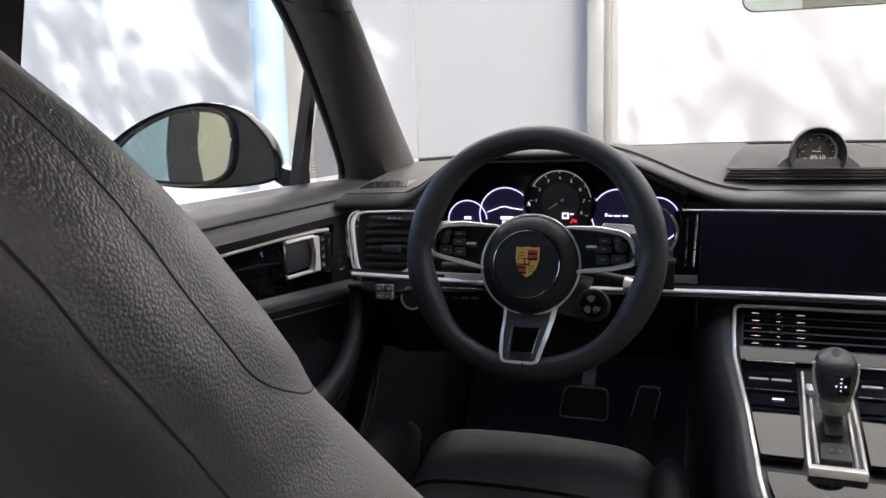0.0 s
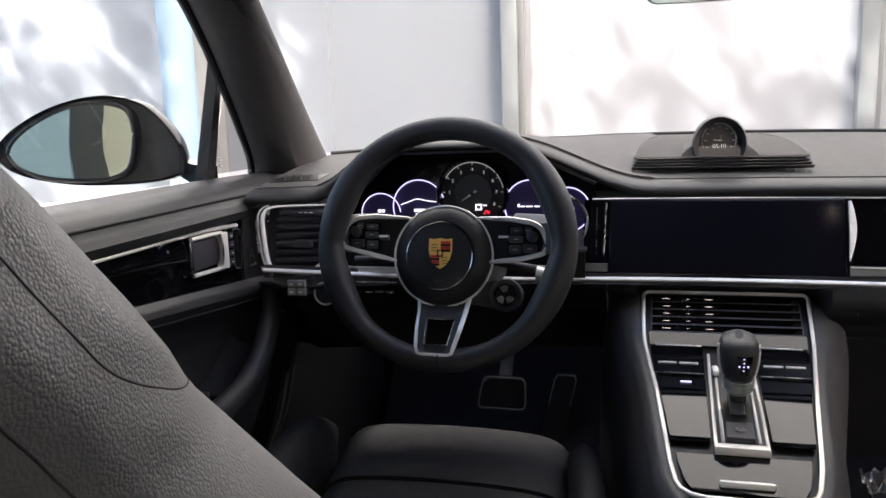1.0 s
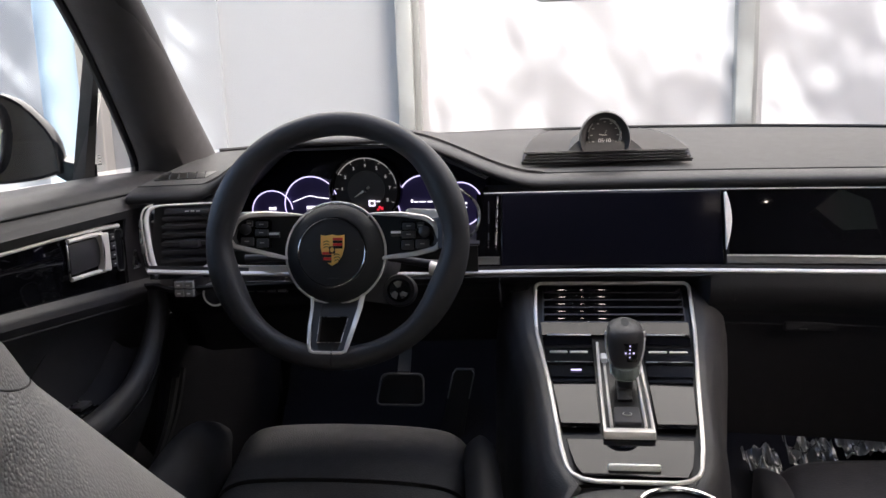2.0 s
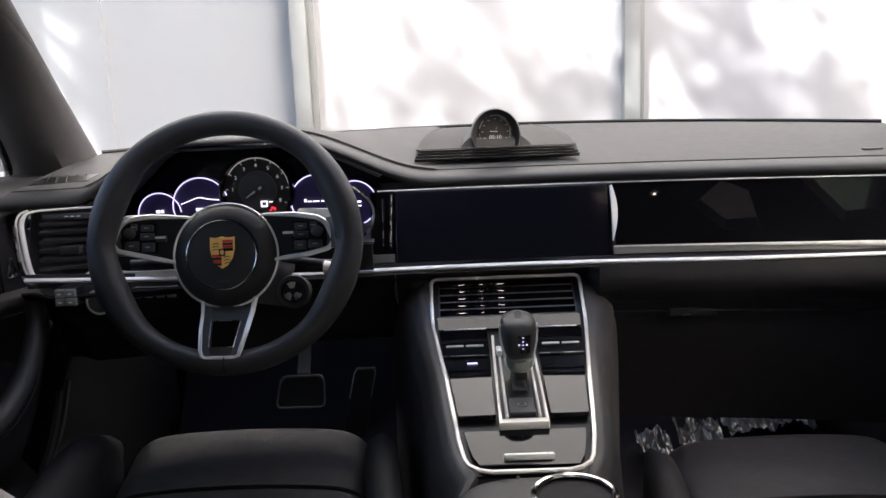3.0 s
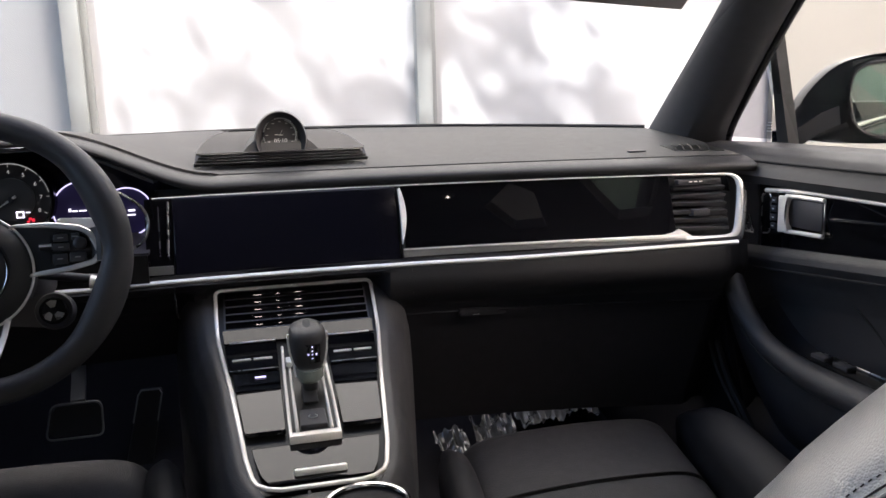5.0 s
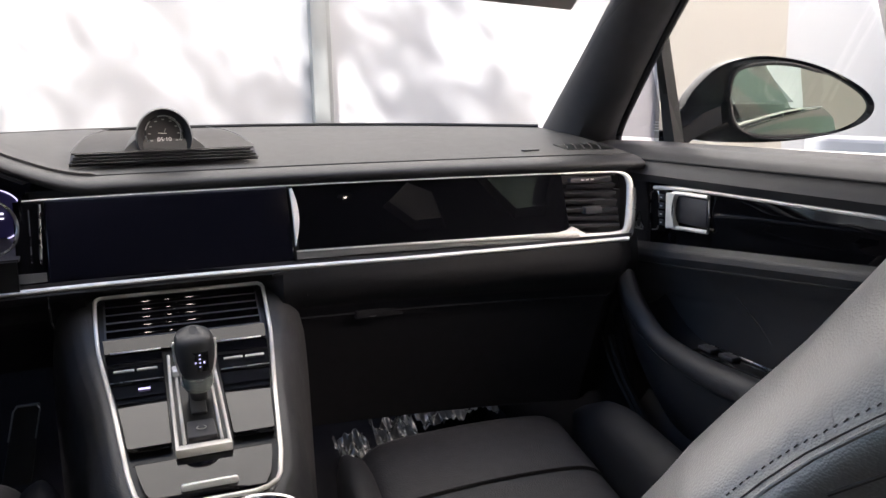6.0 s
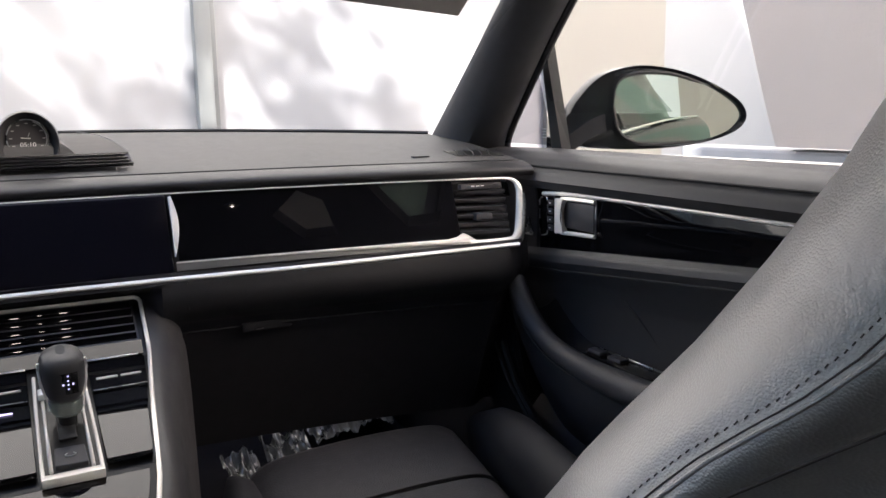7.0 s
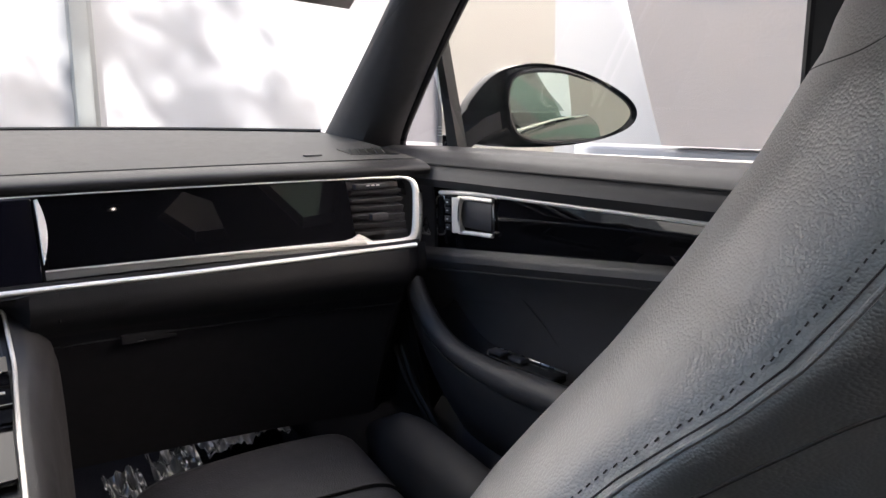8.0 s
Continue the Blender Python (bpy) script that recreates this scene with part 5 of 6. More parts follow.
wpart("stalk_tip", tube([(0.127, -0.018, -0.079), (0.141, -0.020, -0.078)], [0.010, 0.008], 10), CHROME, col, "bright stalk end")
wpart("stalk", tube([(-0.05, 0.0, -0.085), (-0.12, -0.002, -0.085), (-0.15, -0.004, -0.082)], [0.006, 0.006, 0.007], 10), PLASTIC, col)

# ---- clock on the dash ----
ck = thing("dash_clock", (0, 0.34, 0.955), "round black clock in a hooded pod on the dash", "clock")
CK_Y, CK_Z = 0.318, 0.9905


def pod(f, d):
    pts = []
    for i in range(33):
        a = math.pi * (-0.16 + 1.32 * i / 32)
        pts.append((0.0420 * math.cos(a) * f, 0.984 + (0.0460 if math.sin(a) > 0 else 0.0425) * math.sin(a) * f, d))
    return pts


rings = [[Vector((x, CK_Y - 0.012 + d, z)) for x, z, d in pod(f, d)] for f, d in ((0.66, 0.022), (0.72, 0.014), (0.84, 0.004), (0.95, 0.000), (1.0, 0.006), (0.99, 0.03), (0.90, 0.06), (0.7, 0.085), (0.35, 0.10))]
part("pod", loft(rings), HUB_BLACK, ck, "black leather clock pod")
feet = ((-0.062, 0.308, 0.962), (0.062, 0.308, 0.962), (0.056, 0.42, 0.972), (-0.056, 0.42, 0.972))
part("foot", loft([[Vector((x * f, y + (g if y < 0.4 else -g), z + h)) for x, y, z in feet] for f, g, h in ((1.0, 0.0, 0.0), (0.95, 0.002, 0.006), (0.84, 0.005, 0.013), (0.70, 0.012, 0.020))]), DASH_TOP, ck, "grey leather foot")
dl = part("dial", disc(0, CK_Z, 0.0275, CK_Y + 0.002), DIAL, ck, "black clock dial")
part("dial_ring", tube([(0.0272 * math.cos(a), CK_Y, CK_Z + 0.0272 * math.sin(a)) for a in np.linspace(0, 6.2832, 48)[:-1]], 0.0010, 6, closed=True, up=(0, 1, 0)), DARK_CHROME, dl)
for i in range(12):
    a = radians(30 * i)
    bars(0.0215 * math.cos(a), CK_Z + 0.0215 * math.sin(a), CK_Y - 0.0005, ((0, 0, 0.0040, 0.0013),), GREY_PLASTIC, dl, "hour_mark")
part("tick_ring", arc(0, CK_Z, 0.0250, CK_Y - 0.0003, -70, 70, 0.0007), GREY_PLASTIC, dl)
part("clock_hand", tube([(0.004, CK_Y - 0.002, CK_Z), (0, CK_Y - 0.002, CK_Z), (-0.009, CK_Y - 0.002, CK_Z + 0.001)], 0.0005, 6), NEEDLE, dl)
part("clock_hand", tube([(0, CK_Y - 0.0025, CK_Z), (0.003, CK_Y - 0.0025, CK_Z + 0.008)], 0.0004, 6), GREY_PLASTIC, dl)
text("05:10", 0.0095, Matrix.Translation(Vector((0, CK_Y - 0.001, CK_Z - 0.0095)) - ck.location) @ pose(0, 0, 0, 90, 0, 0), GLOW_DIM, ck, "lit_digits")
# speaker behind the clock
sk = thing("dash_speaker", (0, 0.40, 0.955), "flat speaker cover with a slotted black grille", "speaker")


def speaker_top(u, v):
    w = along(v, ((0, 0.133), (0.35, 0.125), (0.7, 0.11), (1.0, 0.085)))
    y = 0.305 + 0.29 * v
    return Vector(((2 * u - 1) * w, y, 0.966 + 0.024 * v + 0.004 * math.sin(3.14 * v)))


part("cover", sheet(speaker_top, 20, 14, 0.004), SPEAKER_CLOTH, sk, "dark perforated cover")
for k in range(4):
    y, z = 0.302 - 0.006 * k, 0.9635 - 0.0042 * k
    w = 0.128 + 0.003 * k
    part("grille_slat", box(-w, w, y - 0.004, y + 0.008, z - 0.0010, z + 0.0012, 0.0006), GLOSS_PLASTIC, sk)
part("grille_back", sheet(lambda u, v: Vector(((2 * u - 1) * (0.134 + 0.003 * v), 0.308 - 0.02 * v, 0.966 - 0.018 * v)), 4, 3, 0.002), PLASTIC, sk)
for e in (0, 1):
    part("edge_piping", tube([speaker_top(e, v) + Vector((0.002 * e - 0.001, 0, 0.002)) for v in np.linspace(0, 1, 14)], 0.0008, 6), PLASTIC, sk)

# ---- centre console ----
con = thing("centre_console", (0, 0.0, 0.3), "sloping centre console with glossy panels in a chrome frame", "console")
PROFILE = ((-0.60, 0.600), (-0.20, 0.617), (-0.16, 0.628), (-0.11, 0.650), (-0.02, 0.681), (0.047, 0.698), (0.105, 0.713), (0.178, 0.768))
WIDTH = ((-0.20, 0.058), (-0.185, 0.066), (-0.165, 0.076), (-0.135, 0.0825), (-0.03, 0.095), (0.105, 0.1135), (0.178, 0.117))


def cz(y):
    return along(y, PROFILE)


def cw(y):
    return along(y, WIDTH)


def con_place(off=0.0):
    return lambda a, b, c: Vector((a, b, cz(b) + off + c))


frame_pts = [(-cw(y), y) for y in np.linspace(0.170, -0.165, 24)]
frame_pts = [(-0.103, 0.1785), (-0.109, 0.1778), (-0.1135, 0.1752), (-0.1155, 0.171)] + frame_pts[2:] + [(-0.071, -0.176), (-0.060, -0.184), (-0.044, -0.188), (0.044, -0.188), (0.060, -0.184), (0.071, -0.176)] + [(-x, y) for x, y in frame_pts[4:][::-1]] + [(0.1155, 0.171), (0.1135, 0.1752), (0.109, 0.1778), (0.103, 0.1785)]
part("chrome_frame", tube([(x, y, cz(y) + 0.002) for x, y in frame_pts], 0.0029, 8, closed=True), CHROME, con, "rounded chrome frame")
part("well", sheet(lambda u, v: Vector(((2 * u - 1) * (cw(0.176 - 0.36 * v) - 0.002), 0.176 - 0.36 * v, cz(0.176 - 0.36 * v) - 0.006)), 10, 30, 0.004), SPOKE_BLACK, con)


def flank(u, v):
    """Leather cheeks that widen towards the dash and drop to the floor."""
    y = 0.20 - 0.75 * u
    s_ = -1 if v < 0.5 else 1
    f = abs(v - 0.5) * 2
    wi = cw(max(y, -0.2)) - 0.001 if y > -0.2 else along(y, ((-0.55, 0.098), (-0.225, 0.095), (-0.2, 0.057)))
    spread = along(y, ((-0.55, 0.014), (-0.225, 0.012), (-0.2, 0.040), (0.0, 0.036), (0.12, 0.048), (0.18, 0.062), (0.2, 0.065)))
    if f < 0.05:
        return Vector((0, y, cz(y) - 0.012)) if abs(v - 0.5) < 1e-6 else Vector((s_ * wi, y, cz(y) - 0.012))
    x = wi + spread * along(f, ((0.05, 0), (0.25, 0.12), (0.45, 0.55), (0.6, 0.85), (0.8, 1.0), (1.0, 1.05)))
    z = cz(y) + along(f, ((0.05, -0.004), (0.2, 0.002), (0.35, 0.001), (0.48, -0.010), (0.6, -0.035), (0.75, -0.09), (1.0, -0.36))) - 0.024 * smooth((-0.2 - y) / 0.025)
    return Vector((s_ * x, y, max(z, FLOOR_Z)))


part("cheek", sheet(lambda u, v: flank(u, 0.53 + 0.47 * v), 40, 24, 0.004), LEATHER, con, "black leather console side")
part("cheek", sheet(lambda u, v: flank(u, 0.47 - 0.47 * v), 40, 24, 0.004), LEATHER, con, "black leather console side")
# vent slats at the head of the console
vent = part("vent_backing", sheet(lambda u, v: Vector(((2 * u - 1) * 0.105, 0.172 - 0.05 * v, cz(0.172 - 0.05 * v) - 0.004)), 6, 6, 0.003), PLASTIC, con)
for k in range(5):
    y = 0.170 - 0.0112 * k
    z = cz(y) - 0.002
    part("slat", loft([[Vector((x, y + a, z + b)) for a, b in [(0.008, 0.005), (0.005, -0.003)] + [(0.0029 * f + 0.000078 * (k - 1) * f - 0.00045 * f * (1 - f), -0.0025 + 0.009 * f) for f in (0, 0.17, 0.33, 0.5, 0.67, 0.83, 1)]] for x in np.linspace(-0.102, 0.102, 3)]), PIANO, vent)
part("vent_ledge", sheet(lambda u, v: Vector(((2 * u - 1) * (0.107 - 0.002 * v), 0.121 - 0.023 * v, 0.7235 - 0.54 * 0.023 * v)), 8, 4, 0.003), PIANO, con)
for s in (-1, 1):
    part("ledge_line", tube([(s * 0.035, 0.094, cz(0.094) + 0.002), (s * 0.098, 0.094, cz(0.094) + 0.002)], 0.0012, 6), SILVER, con)
    p1 = part("switch_panel", plate(round_poly([(s * 0.034, 0.022), (s * 0.098, 0.022), (s * 0.1045, 0.088), (s * 0.034, 0.088)], 0.003, 2), con_place(0.002), 0.006, 0.0006), PIANO, con)
    for k in range(2):
        x = s * (0.054 + 0.028 * k)
        part("rocker", box(x - 0.0125, x + 0.0125, 0.0460, 0.0492, cz(0.047) + 0.001, cz(0.047) + 0.0045, 0.0012), SILVER, p1, "small silver rocker switch")
    part("panel_groove", tube([(s * 0.036, 0.024, cz(0.024) + 0.0022), (s * 0.098, 0.024, cz(0.024) + 0.0022)], 0.0007, 5), DARK_CHROME, p1)
    part("touch_panel", plate(round_poly([(s * 0.034, -0.104), (s * 0.0815, -0.104), (s * 0.0925, -0.008), (s * 0.034, -0.008)], 0.003, 2), lambda a, b, c: Vector((a, b, 0.6695 + 0.25 * (b + 0.056) + c)), 0.006, 0.0006), PIANO, con, "glossy black touch panel")
    part("gap_panel", plate([(s * 0.034, -0.006), (s * 0.093, -0.006), (s * 0.0965, 0.020), (s * 0.034, 0.020)], con_place(-0.001), 0.005), PIANO, con)
part("lit_mark", box(-0.066, -0.052, 0.006, 0.010, cz(0.008) - 0.0005, cz(0.008) + 0.0005), GLOW, con)
lid = part("tray_lid", sheet(lambda u, v: Vector(((2 * u - 1) * (cw(-0.118 - 0.064 * v) - 0.010), -0.118 - 0.064 * v, 0.643 - 0.25 * 0.064 * v)), 12, 8, 0.004), PIANO, con, "glossy black tray lid")
part("lid_handle", box(-0.030, 0.030, -0.1735, -0.1675, 0.626, 0.6365, 0.0028), SILVER, lid, "silver lid handle")
part("lid_gap", sheet(lambda u, v: Vector(((2 * u - 1) * 0.076, -0.105 - 0.012 * v, cz(-0.11) - 0.008)), 4, 2, 0.003), SPOKE_BLACK, con)
# cup holder and lid behind
bm = sheet(lambda u, v: Vector(((2 * u - 1) * (0.098 + 0.006 * v), -0.195 - 0.025 * abs(2 * u - 1) ** 3 - 0.14 * v, 0.608 + 0.008 * (1 - (2 * u - 1) ** 2) - 0.022 * abs(2 * u - 1) ** 6 - 0.006 * v - 0.012 * (1 - smooth(v / 0.09)) ** 2)), 50, 36)
bmesh.ops.delete(bm, geom=[f for f in bm.faces if (f.calc_center_median().xy - Vector((0.041, -0.241))).length < 0.0435], context="FACES")
bmesh.ops.solidify(bm, geom=bm.faces[:], thickness=0.006)
part("rear_deck", bm, LEATHER, con, "black leather deck")
part("deck_joint", tube([(-0.016, -0.196, 0.619), (-0.013, -0.30, 0.614)], 0.0028, 6), THREAD, con)
cup = part("cup_holder", lathe([(0.046, 0.0), (0.0455, 0.004), (0.042, 0.003), (0.039, -0.06), (0.002, -0.062)], 40, lambda a, b, h: Vector((0.041 + a, -0.241 + b, 0.616 + h))), SHADED_PLASTIC, con, "round cup holder")
part("cup_ring", tube([(0.041 + 0.0445 * math.cos(a), -0.241 + 0.0445 * math.sin(a), 0.6195) for a in np.linspace(0, 6.2832, 44)[:-1]], 0.0036, 8, closed=True), RING_METAL, cup, "chrome cup ring")
part("armrest", box(-0.10, 0.10, -0.95, -0.36, 0.52, 0.60, 0.02), LEATHER, con, "black leather armrest lid")

# ---- gear selector ----
gs = thing("gear_selector", (0.002, -0.03, 0.66), "gear selector with black leather knob on a framed base", "gear lever")


def pz(y):
    return 0.6525 + 0.285 * (y + 0.108)


base = part("base", plate(round_poly([(-0.030, -0.115), (0.031, -0.115), (0.031, 0.082), (-0.026, 0.082)], 0.005, 3), lambda a, b, c: Vector((a, b, pz(b) - 0.001 + c)), 0.03, 0.001), SPOKE_BLACK, gs, "black selector base")
for s in (-1, 1):
    part("outer_rail", tube([(s * 0.0290, -0.113, pz(-0.113) + 0.001), (s * 0.0285, 0.0, pz(0.0) + 0.001), (s * 0.027, 0.075, pz(0.075) + 0.001)], 0.0022, 8), CHROME, base, "chrome rail")
    part("inner_rail", tube([(s * 0.0205, -0.106, pz(-0.106) + 0.0015), (s * 0.0205, 0.035, pz(0.035) + 0.0015)], 0.0021, 8), CHROME, base, "chrome rail")
part("end_bar", box(-0.031, 0.031, -0.1195, -0.1065, pz(-0.113) - 0.008, pz(-0.113) + 0.003, 0.002), CHROME, base, "chrome end bar")
part("parking_button", plate(round_poly([(-0.0165, -0.101), (0.0165, -0.101), (0.0150, -0.071), (-0.0150, -0.071)], 0.002, 2), lambda a, b, c: Vector((a, b, pz(b) + 0.004 + c)), 0.006, 0.001), PLASTIC, gs, "dark parking brake button")
part("button_mark", tube([(0.0055 * math.cos(a), -0.086 + 0.0045 * math.sin(a), pz(-0.086) + 0.0045) for a in np.linspace(0, 6.28, 14)[:-1]], 0.0007, 5, closed=True), GREY_PLASTIC, gs)
part("slot", box(-0.009, 0.010, -0.055, -0.010, pz(-0.03) - 0.002, pz(-0.03) + 0.002, 0.002, turn=pose(0, 0, 0, 16, 0, 0)), RUBBER, gs)
part("side_button", box(-0.0245, -0.0165, 0.02, 0.045, pz(0.03) + 0.001, pz(0.03) + 0.009, 0.002), SILVER, gs, "silver side button")
KC, KT = Vector((0.003, -0.022, 0.692)), Vector((0.002, -0.018, 0.761))


def knob_ring(f, rx, ry):
    c = KC.lerp(KT, f)
    return [Vector((c.x + rx * math.copysign(abs(math.cos(a)) ** 0.8, math.cos(a)), c.y + ry * math.copysign(abs(math.sin(a)) ** 0.8, math.sin(a)) - 0.008 * f, c.z + 0.004 * math.sin(a))) for a in (2 * math.pi * i / 28 for i in range(28))]


part("stem", loft([knob_ring(f, 0.010, 0.012) for f in (-0.25, 0.0, 0.2)]), RUBBER, gs)
part("collar", loft([knob_ring(f, rx, ry) for f, rx, ry in ((0.0, 0.0155, 0.017), (0.06, 0.0180, 0.0185), (0.22, 0.0188, 0.019), (0.28, 0.0185, 0.018))]), CLEAR, gs, "clear acrylic collar")
kn = part("knob", loft([knob_ring(f, rx, ry) for f, rx, ry in ((0.24, 0.0165, 0.0165), (0.35, 0.0197, 0.02), (0.55, 0.0225, 0.0245), (0.75, 0.0238, 0.027), (0.9, 0.0230, 0.026), (0.98, 0.0200, 0.022), (1.03, 0.0120, 0.015), (1.05, 0.005, 0.006))]), SMOOTH_LEATHER, gs, "black leather knob")
for s in (-1, 1):
    part("knob_trim", tube([p for p in [Vector((KC.lerp(KT, f).x + s * rx, KC.lerp(KT, f).y - 0.008 * f - 0.004, KC.lerp(KT, f).z)) for f, rx in ((0.05, 0.0170), (0.25, 0.0182), (0.4, 0.0211), (0.55, 0.0230), (0.75, 0.0242), (0.88, 0.0234))]], 0.0021, 6), SILVER, kn, "thin bright trim")
fy = lambda f: KC.lerp(KT, f).y - 0.008 * f - along(f, ((0.3, 0.0195), (0.55, 0.0253), (0.75, 0.0273))) - 0.0006
part("display_window", sheet(lambda u, v: Vector((-0.006 + 0.022 * u, fy(0.36 + 0.38 * v) + 0.0002 + 0.0035 * (2 * u - 1) ** 2, KC.lerp(KT, 0.36 + 0.38 * v).z)), 6, 8, 0.0006), GLOSS_PLASTIC, kn, "small dark display window")
for k, (dx, f) in enumerate(((0.006, 0.70), (0.006, 0.62), (0.001, 0.55), (0.006, 0.55), (0.011, 0.55), (0.006, 0.47))):
    part("gear_mark", box(dx - 0.0009, dx + 0.0009, fy(f) - 0.0004, fy(f) + 0.0006, KC.lerp(KT, f).z - 0.0010, KC.lerp(KT, f).z + 0.0010), GLOW, kn)

# ---- front seats ----
SEAT_X = 0.41
EDGE = ((0.45, -0.50), (0.60, -0.555), (0.70, -0.605), (0.80, -0.66), (0.86, -0.70), (0.917, -0.74), (0.96, -0.77), (1.02, -0.812), (1.05, -0.833), (1.08, -0.860), (1.12, -0.89), (1.25, -0.93))
HALF = ((0.45, 0.245), (0.70, 0.245), (0.80, 0.228), (0.86, 0.207), (0.917, 0.175), (0.96, 0.155), (1.0, 0.150), (1.03, 0.143), (1.06, 0.130), (1.09, 0.113), (1.18, 0.10), (1.25, 0.09))


SHAPE = {1: (((0.84, 0.0165), (0.88, 0.019), (0.92, 0.019), (0.96, 0.0225), (1.0, 0.0255), (1.04, 0.033), (1.08, 0.055), (1.22, 0.08)),
             ((0.84, 0.007), (0.96, 0.008), (1.0, 0.003), (1.08, 0.005)),
             ((0.876, -0.001), (0.895, -0.003), (0.911, -0.009), (0.925, -0.016), (0.942, -0.022), (0.973, -0.022), (1.2, -0.02))),
         -1: (((0.92, 0.0226), (0.95, 0.0213), (0.98, 0.0202), (1.01, 0.0155), (1.04, 0.0115), (1.07, 0.0057), (1.2, -0.015)),
              ((0.92, -0.0032), (0.98, -0.001), (1.04, 0.004), (1.08, 0.004)),
              ((0.968, -0.0294), (0.99, -0.0268), (1.008, -0.0244), (1.025, -0.021), (1.06, -0.017), (1.2, -0.01)))}
EDGE_SEAM = [(1.16, 0.065, 0), (1.10, 0.048, 0), (1.06, 0.034, 0), (1.043, 0.0258, 0), (1.025, 0.0195, 0), (1.005, 0.0165, 0), (0.993, 0.0155, 0), (0.9855, 0.0215, 0), (0.979, 0.035, 0), (0.974, 0.052, 0), (0.970, 0.08, 0), (0.967, 0.115, 0)]


def front_seat(s, dy, cushion_y, cushion_z):
    t = thing("front_seat", (s * SEAT_X, -0.3 + dy, FLOOR_Z), "black leather car seat with high side bolsters", "car seat", "front seats")

    ahead, wider, seam_q = SHAPE[s]

    def skin(z, q, grow=0.0):
        """q goes once round the backrest from the inner side's middle towards its front."""
        a = 2 * math.pi * q
        w = along(z, HALF) + 0.028 + grow + along(z, wider)
        front = along(z, EDGE) + 0.012 + dy + along(z, ahead)
        deep = 0.19 - 0.05 * smooth((z - 1.0) / 0.2)
        ca, sa = math.cos(a), math.sin(a)
        x = w * math.copysign(abs(ca) ** 0.72, ca)
        if -0.25 < q < 0.2:
            x -= 0.035 * smooth((along(z, seam_q) - 0.004 - q) / 0.07)
        y = front - deep / 2 + (deep / 2 + grow) * math.copysign(abs(sa) ** 0.85, sa)
        if sa > 0:
            y -= 0.055 * smooth((0.70 - abs(x) / w) / 0.55)
        return Vector((s * (SEAT_X - x), y, z))

    def beside(q, d):
        """The turn that lies d metres further forward on the inner side."""
        y = math.copysign(abs(math.sin(2 * math.pi * q)) ** 0.85, q) * 0.095 + d
        return math.copysign(math.asin(min(1, (abs(y) / 0.095) ** (1 / 0.85))) / (2 * math.pi), y)

    main = [(z, along(z, seam_q)) for z in np.linspace(0.5, 1.2, 90)]
    edge = [(p.x, p.y) for p in spline(EDGE_SEAM, 70)] if s < 0 else []
    lines = [(np.array([skin(z, q) for z, q in row]), deep) for row, deep in ((main, 0.0022), (edge, 0.0013)) if row]

    def dent(z, q):
        at = np.array(skin(z, q))
        return min(deep * smooth(float(np.min(np.sum((row - at) ** 2, axis=1))) ** 0.5 / 0.014) - deep for row, deep in lines)

    qs = [0.25 * math.copysign(abs(v) ** 1.15, v) for v in np.linspace(-1, 1, 111)] + list(np.linspace(0.25, 0.75, 34)[1:-1])
    rings = [[skin(z, q, dent(z, q) if abs(q) < 0.2 else 0.0) for q in qs] for z in np.linspace(0.47, 1.22, 130)]
    c = rings[-1]
    mid = sum(c, Vector()) / len(c)
    rings += [[mid + (p - mid) * 0.8 + Vector((0, 0, 0.02)) for p in c], [mid + (p - mid) * 0.4 + Vector((0, 0, 0.03)) for p in c]]
    part("backrest", loft(rings), LIT_SEAT_LEATHER, t, "black grained leather backrest")
    part("side_seam", tube([skin(z, q, -0.0016) for z, q in main], 0.0004, 6), SEAT_THREAD, t)
    if edge:
        part("edge_seam", tube([skin(z, q, -0.0014) for z, q in edge], 0.0004, 6), SEAT_THREAD, t)
    if s > 0:
        part("piping", tube([skin(z, beside(q, -0.0045), -0.0016) for z, q in main], 0.0011, 8), LIT_SEAT_LEATHER, t, "raised leather piping")
        # the fold under the headrest and the fold of the lower bolster
        for fold, r in (([(1.031, 0.175, 0), (1.033, 0.11, 0), (1.036, 0.065, 0), (1.041, 0.045, 0), (1.05, 0.02, 0), (1.06, -0.01, 0)], 0.0007), ([(0.880, -0.028, 0), (0.898, -0.041, 0), (0.909, -0.050, 0), (0.919, -0.059, 0), (0.924, -0.0675, 0), (0.930, -0.08, 0)], 0.0012)):
            part("fold_seam", tube([skin(p.x, p.y, -0.0006) for p in spline(fold, 40)], r, 6), SEAT_THREAD, t)
    bm = bmesh.new()
    for i in range(200):
        z = 1.15 - 0.0030 * i
        tube([skin(z, beside(along(z, seam_q), 0.006), -0.0011), skin(z - 0.0015, beside(along(z, seam_q), 0.0058), -0.0011)], 0.00034, 5, bm=bm)
    if s > 0:
        part("stitching", bm, SEAT_THREAD, t)
    else:
        bm.free()
    cs, cy = s * SEAT_X, cushion_y
    half = 0.181 if s < 0 else 0.174
    part("back_shell", loft([[Vector((s * (SEAT_X - x), along(z, EDGE) + dy - 0.165 + y, z)) for x, y in ((0.11, 0.0), (0.09, -0.03), (0, -0.045), (-0.09, -0.03), (-0.11, 0.0), (0, 0.02))] for z in np.linspace(0.5, 1.1, 10)]), PLASTIC, t)
    # seat cushion with its two bolsters
    def pad(u, v):
        y = cy - 0.61 * v
        crown = 0.010 * (1 - (2 * u - 1) ** 2) - 0.024 * (2 * u - 1) ** 10
        drop = -0.055 * (1 - smooth(v / 0.10)) ** 2
